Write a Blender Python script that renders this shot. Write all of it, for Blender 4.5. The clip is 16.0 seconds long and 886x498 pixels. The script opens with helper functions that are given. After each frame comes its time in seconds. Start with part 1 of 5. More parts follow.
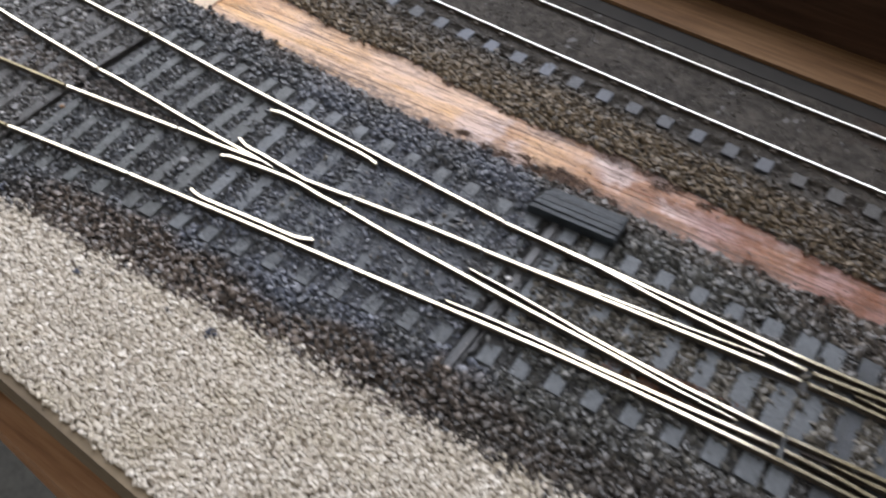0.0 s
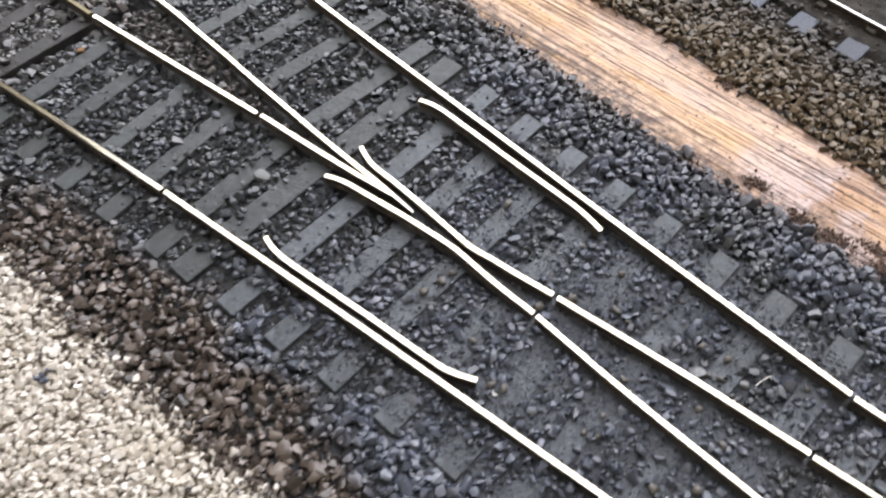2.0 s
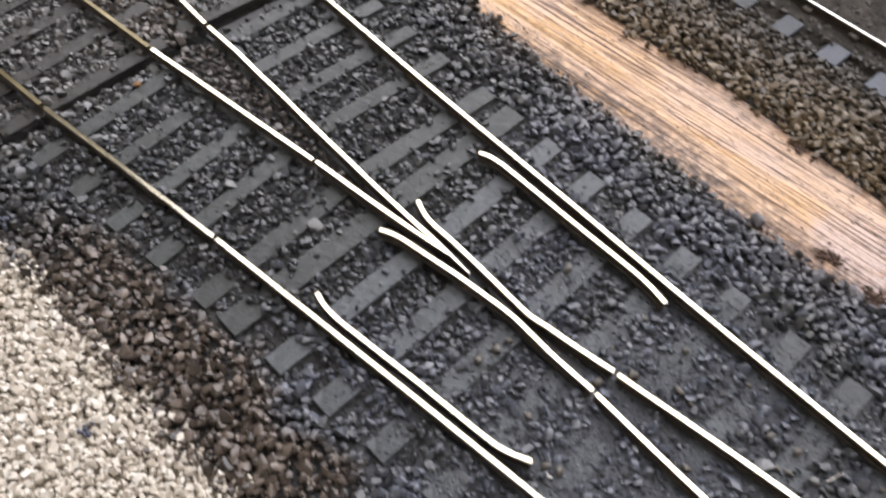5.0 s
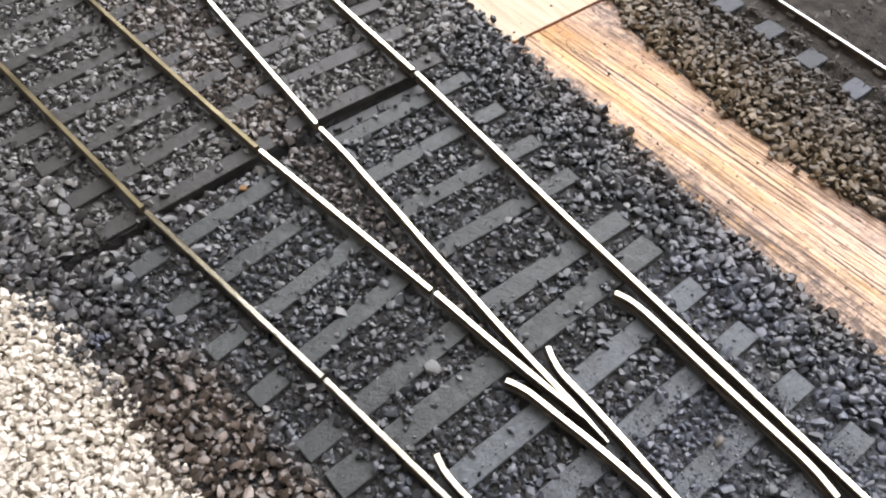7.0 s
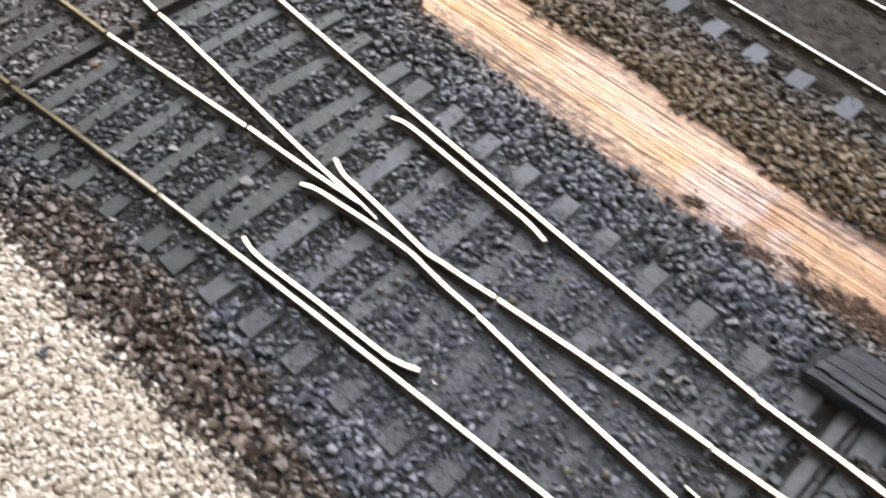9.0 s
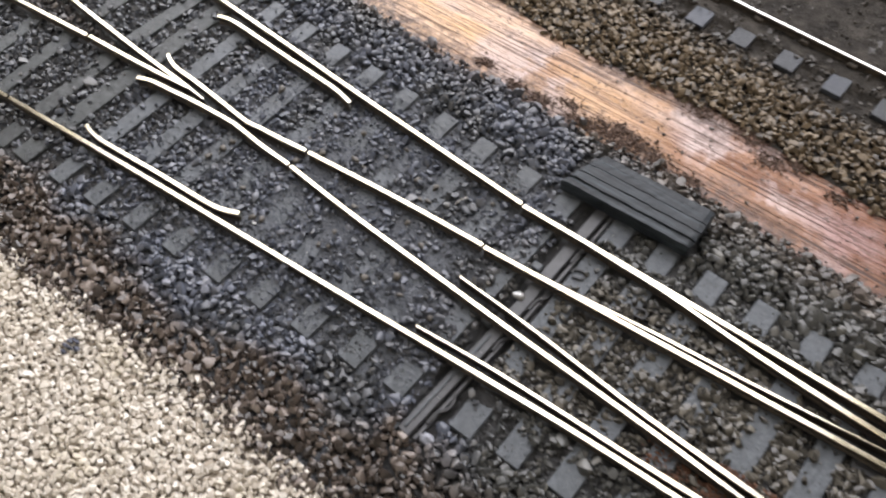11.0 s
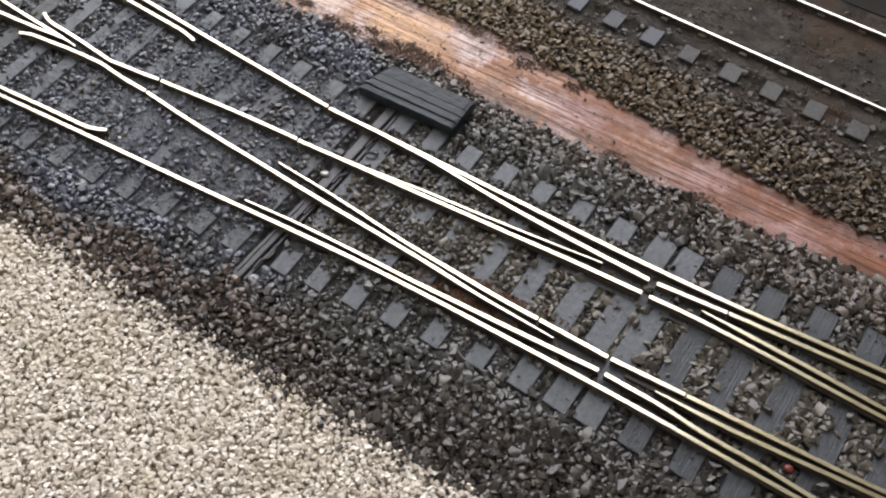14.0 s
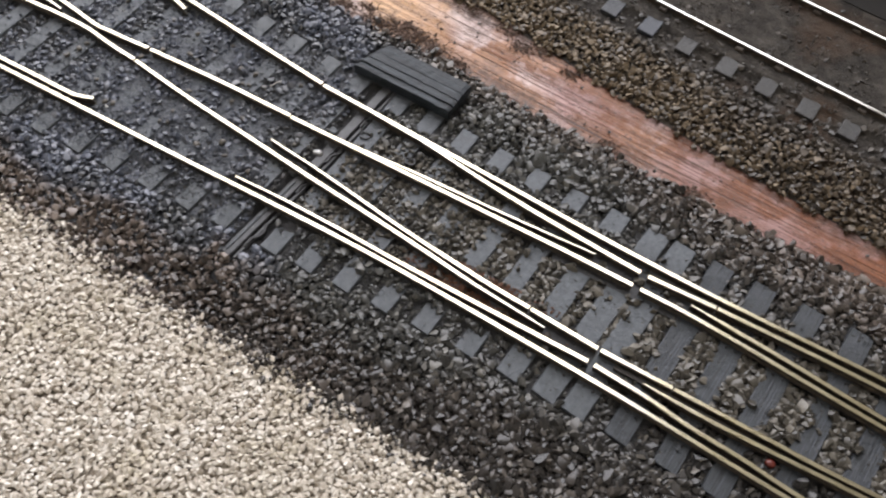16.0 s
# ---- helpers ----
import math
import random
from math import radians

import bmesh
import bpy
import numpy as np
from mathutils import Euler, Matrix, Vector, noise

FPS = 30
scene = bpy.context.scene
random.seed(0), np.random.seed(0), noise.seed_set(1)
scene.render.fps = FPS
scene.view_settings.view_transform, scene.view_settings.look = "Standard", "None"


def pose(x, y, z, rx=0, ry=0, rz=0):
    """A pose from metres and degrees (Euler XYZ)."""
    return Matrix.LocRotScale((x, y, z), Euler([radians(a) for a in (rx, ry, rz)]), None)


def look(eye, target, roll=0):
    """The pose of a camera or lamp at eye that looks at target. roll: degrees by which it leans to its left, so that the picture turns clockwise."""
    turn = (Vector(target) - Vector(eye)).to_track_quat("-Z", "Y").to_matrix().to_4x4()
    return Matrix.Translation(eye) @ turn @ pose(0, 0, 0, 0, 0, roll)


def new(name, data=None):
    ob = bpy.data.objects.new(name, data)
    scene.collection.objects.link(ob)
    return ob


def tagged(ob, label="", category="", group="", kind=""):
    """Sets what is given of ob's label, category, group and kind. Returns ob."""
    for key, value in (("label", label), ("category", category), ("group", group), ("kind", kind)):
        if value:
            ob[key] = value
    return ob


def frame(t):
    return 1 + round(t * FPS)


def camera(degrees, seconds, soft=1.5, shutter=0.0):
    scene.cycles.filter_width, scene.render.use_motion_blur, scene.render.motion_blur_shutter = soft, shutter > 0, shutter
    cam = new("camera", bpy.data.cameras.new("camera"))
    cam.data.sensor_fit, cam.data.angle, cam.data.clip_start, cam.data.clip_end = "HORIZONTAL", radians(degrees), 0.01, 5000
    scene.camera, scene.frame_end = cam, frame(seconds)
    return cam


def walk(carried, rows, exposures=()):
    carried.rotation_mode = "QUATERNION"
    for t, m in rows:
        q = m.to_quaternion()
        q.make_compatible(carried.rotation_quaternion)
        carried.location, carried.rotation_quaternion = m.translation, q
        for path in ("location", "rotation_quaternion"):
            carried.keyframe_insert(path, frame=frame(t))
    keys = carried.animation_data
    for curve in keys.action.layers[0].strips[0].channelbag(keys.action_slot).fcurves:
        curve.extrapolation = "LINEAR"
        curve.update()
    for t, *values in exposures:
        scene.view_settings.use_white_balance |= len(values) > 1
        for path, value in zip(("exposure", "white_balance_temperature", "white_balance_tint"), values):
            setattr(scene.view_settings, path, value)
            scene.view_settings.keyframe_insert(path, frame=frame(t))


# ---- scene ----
cam = camera(59.02, 16.0, soft=2.1, shutter=0.5)
walk(cam, [
    (0, pose(0.2301, -0.1578, 0.2588, 38.38, -1.11, 26.47)),
    (0.5, pose(0.1999, -0.1472, 0.2462, 40.65, -0.13, 29.35)),
    (1, pose(0.1732, -0.1320, 0.2274, 38.05, 0.34, 33.76)),
    (1.5, pose(0.1462, -0.0904, 0.1775, 34.96, 0.52, 35.40)),
    (2, pose(0.1282, -0.0563, 0.1611, 33.44, -0.59, 36.64)),
    (2.5, pose(0.1339, -0.0490, 0.1599, 33.75, 0.23, 37.71)),
    (3, pose(0.1481, -0.0441, 0.1687, 34.01, -0.12, 37.14)),
    (3.5, pose(0.1435, -0.0482, 0.1642, 33.71, -0.86, 37.85)),
    (4, pose(0.1402, -0.0438, 0.1631, 32.86, 0.03, 38.20)),
    (4.5, pose(0.1320, -0.0463, 0.1630, 32.88, 0.15, 38.94)),
    (5, pose(0.1133, -0.0485, 0.1632, 33.75, -0.40, 40.12)),
    (5.2, pose(0.1066, -0.0457, 0.1615, 34.81, -0.02, 41.00)),
    (7.3, pose(0.0752, -0.0376, 0.1620, 36.08, 0.20, 44.85)),
    (7.5, pose(0.0752, -0.0378, 0.1619, 35.66, 0.32, 44.52)),
    (8, pose(0.0841, -0.0433, 0.1606, 35.12, -0.19, 44.45)),
    (8.5, pose(0.1165, -0.0508, 0.1657, 34.88, -0.53, 42.41)),
    (9, pose(0.1516, -0.0537, 0.1792, 33.86, 0.40, 39.53)),
    (9.5, pose(0.1774, -0.0543, 0.1774, 33.30, 0.92, 37.23)),
    (9.7, pose(0.1804, -0.0529, 0.1772, 32.87, 1.03, 36.33)),
    (11.8, pose(0.2373, -0.0737, 0.1983, 31.67, 0.84, 32.25)),
    (12, pose(0.2398, -0.0736, 0.2012, 31.46, 0.20, 31.81)),
    (12.5, pose(0.2500, -0.0832, 0.2110, 31.11, -0.01, 30.79)),
    (13, pose(0.2656, -0.0908, 0.2248, 32.22, -0.39, 29.16)),
    (13.5, pose(0.2878, -0.0949, 0.2240, 30.24, 1.24, 27.42)),
    (14, pose(0.2919, -0.0960, 0.2259, 30.25, 1.28, 27.78)),
    (14.5, pose(0.2880, -0.0927, 0.2258, 30.56, 1.20, 28.15)),
    (15, pose(0.2839, -0.0925, 0.2297, 30.34, 0.73, 27.67)),
    (15.5, pose(0.2873, -0.0906, 0.2279, 28.22, -1.65, 27.50)),
    (16, pose(0.2836, -0.0956, 0.2268, 28.24, -1.56, 28.56)),
], exposures=[(0.0, -0.12, 6380, 13), (0.6, -0.18, 6380, 13), (1.0, -0.34, 6380, 13), (1.5, -0.04, 6480, 13), (2.0, 0.14, 6530, 13), (3.0, 0.02, 6760, 14), (5.0, -0.06, 6780, 14.5), (7.5, 0.36, 6680, 13), (8.5, 0.29, 6720, 13.5), (9.0, 0.29, 6720, 13.5), (9.5, 0.2, 6740, 13.5), (12.5, 0.08, 6750, 13.5), (16.0, -0.01, 6710, 13.5)])

# ---- daylight: one large window over the layout, an otherwise plain room ----
world = bpy.data.worlds.new("world")
world.use_nodes = True
scene.world = world
sky = world.node_tree.nodes.new("ShaderNodeTexSky")
sky.sky_type, sky.sun_disc = "NISHITA", False
sky.sun_elevation, sky.sun_rotation = radians(40), radians(200)
world.node_tree.links.new(sky.outputs["Color"], world.node_tree.nodes["Background"].inputs["Color"])
world.node_tree.nodes["Background"].inputs["Strength"].default_value = 0.08

WIN_X0, WIN_X1, WIN_Z0, WIN_Z1, WIN_Y = -1.30, 0.45, 0.12, 2.05, 0.52
lamp = bpy.data.lights.new("window_light", "AREA")
lamp.shape, lamp.size, lamp.size_y = "RECTANGLE", WIN_X1 - WIN_X0 - 0.06, WIN_Z1 - WIN_Z0 - 0.06
lamp.energy, lamp.color = 52.0, (0.94, 0.955, 1.0)
new("window_light", lamp).matrix_world = look(((WIN_X0 + WIN_X1) / 2, WIN_Y, (WIN_Z0 + WIN_Z1) / 2), ((WIN_X0 + WIN_X1) / 2, 0, (WIN_Z0 + WIN_Z1) / 2))

# ---- materials ----
MM = 0.001


class Mat:
    """A node material with short ways to add nodes; coordinates are in millimetres of the layout."""

    def __init__(self, name, rough=0.6, metal=0.0, spec=0.5):
        self.m = bpy.data.materials.new(name)
        self.m.use_nodes = True
        self.t = self.m.node_tree
        self.b = self.t.nodes["Principled BSDF"]
        self.b.inputs["Roughness"].default_value = rough
        self.b.inputs["Metallic"].default_value = metal
        self.b.inputs["Specular IOR Level"].default_value = spec
        self.pos = self.t.nodes.new("ShaderNodeTexCoord").outputs["Object"]

    def node(self, kind):
        return self.t.nodes.new(kind)

    def link(self, a, b):
        self.t.links.new(a, b)

    def mapped(self, scale, turn=0.0):
        turned = self.node("ShaderNodeMapping")
        turned.inputs["Rotation"].default_value = (0, 0, radians(turn))
        self.link(self.pos, turned.inputs["Vector"])
        n = self.node("ShaderNodeMapping")
        n.inputs["Scale"].default_value = scale
        self.link(turned.outputs["Vector"], n.inputs["Vector"])
        return n.outputs["Vector"]

    def noise(self, scale, detail=4.0, vec=None, rough=0.55, distort=0.0):
        n = self.node("ShaderNodeTexNoise")
        n.inputs["Scale"].default_value = scale
        n.inputs["Detail"].default_value = detail
        n.inputs["Roughness"].default_value = rough
        n.inputs["Distortion"].default_value = distort
        self.link(vec or self.pos, n.inputs["Vector"])
        return n.outputs["Fac"]

    def ramp(self, fac, *stops):
        n = self.node("ShaderNodeValToRGB")
        el = n.color_ramp.elements
        while len(el) < len(stops):
            el.new(0.5)
        for e, (p, c) in zip(el, stops):
            e.position, e.color = p, (*c, 1) if len(c) == 3 else c
        self.link(fac, n.inputs["Fac"])
        return n.outputs["Color"]

    def grey(self, fac, a, b, lo=0.0, hi=1.0):
        n = self.node("ShaderNodeMapRange")
        for k, v in (("From Min", a), ("From Max", b), ("To Min", lo), ("To Max", hi)):
            n.inputs[k].default_value = v
        self.link(fac, n.inputs["Value"])
        return n.outputs["Result"]

    def mix(self, fac, a, b, how="MIX"):
        n = self.node("ShaderNodeMix")
        n.data_type, n.blend_type = "RGBA", how
        for v, k in ((fac, 0), (a, 6), (b, 7)):
            if isinstance(v, bpy.types.NodeSocket):
                self.link(v, n.inputs[k])
            else:
                n.inputs[k].default_value = v if k == 0 else (*v, 1)
        return n.outputs[2]

    def math(self, how, a, b):
        n = self.node("ShaderNodeMath")
        n.operation = how
        for v, k in ((a, 0), (b, 1)):
            if isinstance(v, bpy.types.NodeSocket):
                self.link(v, n.inputs[k])
            else:
                n.inputs[k].default_value = v
        return n.outputs[0]

    def axis(self, k):
        n = self.node("ShaderNodeSeparateXYZ")
        self.link(self.pos, n.inputs[0])
        return n.outputs[k]

    def island(self):
        return self.node("ShaderNodeNewGeometry").outputs["Random Per Island"]

    def object_random(self):
        return self.node("ShaderNodeObjectInfo").outputs["Random"]

    def colour(self, c):
        self.link(c, self.b.inputs["Base Color"])
        return self

    def rough(self, r):
        self.link(r, self.b.inputs["Roughness"])
        return self

    def bump(self, height, metres, strength=1.0):
        n = self.node("ShaderNodeBump")
        n.inputs["Distance"].default_value = metres
        n.inputs["Strength"].default_value = strength
        self.link(height, n.inputs["Height"])
        self.link(n.outputs["Normal"], self.b.inputs["Normal"])
        return self


def rail_metal():
    m = Mat("nickel_silver_rail_head", 0.25, 1.0)
    streak = m.noise(1.0, 5, m.mapped((140, 2500, 900), -4))
    stain = m.noise(55, 4)
    worn = m.mix(m.grey(stain, 0.35, 0.7), (0.69, 0.65, 0.54), (0.60, 0.54, 0.39))
    m.colour(m.mix(m.grey(m.axis(0), 0.29, 0.34, 0, 0.7), worn, (0.44, 0.39, 0.24)))
    # past x 0.29 the colour dulls for lost window reflection; roughness rises too
    m.rough(m.math("ADD", m.grey(streak, 0.3, 0.7, 0.10, 0.24), m.grey(m.axis(0), 0.29, 0.35, 0, 0.15)))
    m.bump(streak, 0.00003, 0.35)
    return m.m


def far_rail_metal():
    m = Mat("grey_polished_rail_head", 0.25, 1.0)
    streak = m.noise(1.0, 5, m.mapped((140, 2500, 900), -4))
    m.colour(m.mix(m.grey(m.noise(70, 4), 0.35, 0.7), (0.60, 0.595, 0.57), (0.48, 0.465, 0.43)))
    m.rough(m.grey(streak, 0.3, 0.7, 0.12, 0.28))
    m.bump(streak, 0.00003, 0.35)
    return m.m


def rail_paint():
    m = Mat("rust_painted_rail_side", 0.6)
    n = m.noise(420, 5)
    m.colour(m.ramp(n, (0.3, (0.018, 0.014, 0.011)), (0.6, (0.050, 0.036, 0.024)), (0.8, (0.13, 0.10, 0.06))))
    m.bump(n, 0.0001, 0.6)
    return m.m


def sleeper_paint(name="grey_black_sleeper_paint", lift=1.0, wood=0.12):
    """lift: how pale and blue; wood: how far the timber's grain shows through the paint."""
    m = Mat(name, 0.6, 0.0, 0.4)
    fine, blot, mid = m.noise(1400, 5, None, 0.7), m.noise(110, 5), m.noise(420, 5, None, 0.65)
    grain = m.noise(1.0, 4, m.mapped((2000, 45, 400), 1.5), 0.6, 0.3)
    base = m.ramp(mid, (0.28, (0.025, 0.027, 0.027)), (0.5, (0.044, 0.049, 0.049)), (0.74, (0.077, 0.085, 0.085)))
    tone = m.mix(0.5, base, m.ramp(m.object_random(), (0.0, (0.032, 0.034, 0.034)), (0.5, (0.052, 0.058, 0.058)), (1.0, (0.080, 0.090, 0.091))))
    tone = m.mix(m.grey(blot, 0.48, 0.66, 0, 0.6), tone, (0.031, 0.032, 0.031))
    tone = m.mix(m.grey(m.noise(230, 5, None, 0.7), 0.50, 0.64, 0, 0.5), tone, (0.105, 0.113, 0.115))
    specks = m.grey(m.noise(900, 3), 0.61, 0.67)
    tone = m.mix(specks, tone, (0.012, 0.012, 0.013))
    pale = m.grey(m.noise(1100, 3), 0.62, 0.72, 0, 0.35)
    tone = m.mix(pale, tone, (0.15, 0.15, 0.15))
    if lift < 1:
        tone = m.mix(0.65, tone, m.ramp(mid, (0.3, (0.016, 0.013, 0.012)), (0.7, (0.050, 0.042, 0.037))))
    if 1 < lift < 2:
        tone = m.mix(m.grey(m.noise(70, 4, None, 0.65), 0.36, 0.56, 0.3 if lift > 1.4 else 0.0 if wood > 0.3 else 0.65, 0.9 if wood < 0.3 else 0.35), tone, m.ramp(mid, (0.3, (0.064, 0.072, 0.081)), (0.7, (0.136, 0.151, 0.168))))
    if lift >= 2:
        tone = m.mix(0.6, tone, m.ramp(m.object_random(), (0.0, (0.038, 0.040, 0.049)), (0.5, (0.066, 0.073, 0.096)), (1.0, (0.108, 0.121, 0.162))))
        # the dust of the four-foot has settled over the timber's inner length
        along = m.math("ADD", m.axis(1), m.math("MULTIPLY", m.math("SUBTRACT", blot, 0.5), 0.008))
        tone = m.mix(m.grey(along, 0.009, 0.013, 0, 0.85), tone, m.ramp(mid, (0.3, (0.046, 0.041, 0.036)), (0.7, (0.088, 0.080, 0.072))))
    if wood > 0.3:
        tone = m.mix(0.5, tone, (0.030, 0.036, 0.046))
        tone = m.mix(m.grey(grain, 0.46, 0.37, 0, wood), tone, (0.092, 0.102, 0.122))
    m.colour(m.mix(m.grey(grain, 0.54, 0.63, 0, wood), tone, (0.014, 0.014, 0.015)))
    m.rough(m.grey(mid, 0.3, 0.7, 0.30, 0.52))
    m.bump(m.math("ADD", m.math("MULTIPLY", grain, 0.3 + wood), m.math("ADD", mid, m.math("MULTIPLY", fine, 0.6))), 0.0005, 0.8)
    return m.m


def ballast_stone(name, zone):
    m = Mat(name, 0.6, 0.0, 0.5)
    m.pos = m.node("ShaderNodeNewGeometry").outputs["Position"]
    isl, blot, fine = m.math("FRACT", m.math("ADD", m.island(), m.object_random()), 0.0), m.noise(28, 3), m.noise(1500, 3)
    if zone == "near":
        dark = m.ramp(isl, (0.0, (0.013, 0.014, 0.016)), (0.5, (0.046, 0.051, 0.058)), (0.78, (0.084, 0.093, 0.107)), (0.92, (0.125, 0.128, 0.13)), (1.0, (0.19, 0.19, 0.185)))
        brown = m.ramp(isl, (0.0, (0.015, 0.011, 0.008)), (0.5, (0.072, 0.053, 0.041)), (0.8, (0.140, 0.110, 0.090)), (1.0, (0.30, 0.25, 0.215)))
        pale = m.ramp(isl, (0.0, (0.024, 0.024, 0.022)), (0.5, (0.056, 0.057, 0.053)), (0.85, (0.092, 0.092, 0.085)), (1.0, (0.17, 0.165, 0.145)))
        edge = m.math("ADD", m.axis(1), m.math("MULTIPLY", m.math("SUBTRACT", blot, 0.5), 0.035))
        right = m.math("ADD", m.axis(0), m.math("MULTIPLY", m.math("SUBTRACT", blot, 0.5), 0.20))
        slate = m.ramp(isl, (0.0, (0.034, 0.040, 0.052)), (0.5, (0.093, 0.104, 0.130)), (0.85, (0.140, 0.155, 0.195)), (1.0, (0.23, 0.238, 0.265)))
        dark = m.mix(m.math("MULTIPLY", m.grey(m.noise(33, 3), 0.36, 0.52), m.grey(right, 0.02, 0.07)), dark, slate)
        black = m.ramp(isl, (0.0, (0.010, 0.009, 0.008)), (0.5, (0.030, 0.027, 0.025)), (0.85, (0.065, 0.058, 0.051)), (1.0, (0.14, 0.125, 0.105)))
        inner = m.mix(m.grey(right, 0.145, 0.20), dark, m.mix(m.grey(right, 0.22, 0.32, 0, 0.8), pale, black))
        track = m.math("MULTIPLY", m.grey(m.axis(0), 0.150, 0.185, 0, 0.9), m.math("MULTIPLY", m.grey(m.axis(1), 0.001, 0.004), m.grey(m.axis(1), 0.046, 0.040)))
        inner = m.mix(track, inner, m.ramp(isl, (0.0, (0.028, 0.025, 0.020)), (0.5, (0.078, 0.070, 0.056)), (0.85, (0.132, 0.120, 0.097)), (1.0, (0.22, 0.20, 0.165))))
        inner = m.mix(m.grey(m.axis(0), -0.060, -0.068, 0, 0.7), inner, m.ramp(isl, (0.0, (0.026, 0.025, 0.024)), (0.5, (0.082, 0.078, 0.073)), (1.0, (0.26, 0.25, 0.235))))
        # brown stones fill the wedge between the parting rails
        wedge = m.math("MULTIPLY", m.grey(m.axis(1), 0.033, 0.0345), m.grey(m.math("ADD", m.axis(1), m.math("MULTIPLY", m.axis(0), 0.152)), 0.0412, 0.0395))
        inner = m.mix(m.math("MULTIPLY", wedge, m.grey(m.axis(0), 0.030, 0.015, 0, 0.55)), inner, brown)
        edge = m.math("SUBTRACT", edge, m.math("MULTIPLY", m.grey(m.axis(0), 0.075, 0.030, 0, 0.013), m.grey(m.axis(0), -0.045, -0.012)))
        brown = m.mix(m.grey(m.math("ADD", m.axis(0), m.math("MULTIPLY", blot, 0.03)), -0.005, -0.035, 0, 0.8), brown, dark)
        c = m.mix(m.grey(edge, -0.021, -0.029), inner, m.mix(m.grey(right, 0.13, 0.24, 0, 0.9), brown, black))
        far = m.grey(m.math("ADD", m.math("ADD", m.axis(1), m.math("MULTIPLY", m.axis(0), 0.135)), m.math("MULTIPLY", m.math("SUBTRACT", blot, 0.5), 0.03)), 0.098, 0.112, 0, 0.6)
        c = m.mix(far, c, brown)
    else:
        tan = m.ramp(isl, (0.0, (0.036, 0.025, 0.012)), (0.5, (0.127, 0.088, 0.046)), (0.85, (0.217, 0.159, 0.093)), (1.0, (0.30, 0.24, 0.165)))
        dust = m.ramp(isl, (0.0, (0.022, 0.018, 0.014)), (0.8, (0.057, 0.047, 0.037)), (1.0, (0.11, 0.095, 0.078)))
        edge = m.math("ADD", m.math("ADD", m.axis(1), m.math("MULTIPLY", m.axis(0), 0.17)), m.math("MULTIPLY", m.math("SUBTRACT", blot, 0.5), 0.02))
        tan = m.mix(m.grey(m.axis(0), 0.19, 0.33, 0, 0.85), tan, m.ramp(isl, (0.0, (0.014, 0.009, 0.005)), (0.6, (0.054, 0.037, 0.020)), (0.9, (0.102, 0.074, 0.043)), (1.0, (0.25, 0.185, 0.115))))
        tan = m.mix(m.math("MULTIPLY", m.grey(edge, 0.149, 0.163), m.grey(m.axis(0), 0.15, 0.08, 0.12, 0.65)), tan, m.ramp(isl, (0.0, (0.020, 0.016, 0.013)), (0.5, (0.064, 0.052, 0.043)), (0.85, (0.115, 0.097, 0.080)), (1.0, (0.20, 0.175, 0.15))))
        c = m.mix(m.grey(edge, 0.166, 0.178), tan, dust)
    m.colour(m.mix(m.grey(fine, 0.35, 0.7, 0, 0.35), c, (0.02, 0.019, 0.018)))
    m.rough(m.grey(isl, 0, 1, *((0.15, 0.38) if zone == "near" else (0.32, 0.55))))
    m.bump(fine, 0.00012, 0.5)
    return m.m


def gap_shade_grit():
    m = Mat("shade_black_grit", 0.5, 0.0, 0.5)
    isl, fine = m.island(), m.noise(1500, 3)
    # darker than the stones, to deepen the shade in the gaps between them
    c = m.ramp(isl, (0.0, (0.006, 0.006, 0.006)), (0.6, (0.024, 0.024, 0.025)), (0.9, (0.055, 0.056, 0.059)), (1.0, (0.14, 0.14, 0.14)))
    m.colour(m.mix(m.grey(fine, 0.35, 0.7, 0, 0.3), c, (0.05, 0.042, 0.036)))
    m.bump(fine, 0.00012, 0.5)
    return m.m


def cream_stone():
    m = Mat("cream_limestone_chippings", 0.75)
    isl, fine, blot = m.island(), m.noise(1800, 3), m.noise(40, 3)
    c = m.ramp(isl, (0.0, (0.33, 0.28, 0.22)), (0.25, (0.52, 0.467, 0.395)), (0.7, (0.68, 0.63, 0.55)), (1.0, (0.80, 0.765, 0.70)))
    c = m.mix(m.grey(blot, 0.5, 0.75, 0, 0.45), c, (0.46, 0.41, 0.33))
    c = m.mix(m.math("MULTIPLY", m.grey(m.noise(26, 4, None, 0.6), 0.52, 0.66), m.grey(isl, 0.35, 0.65, 0, 0.6)), c, (0.42, 0.36, 0.23))
    m.colour(m.mix(m.grey(fine, 0.5, 0.75, 0, 0.3), c, (0.30, 0.25, 0.19)))
    m.bump(fine, 0.00012, 0.4)
    return m.m


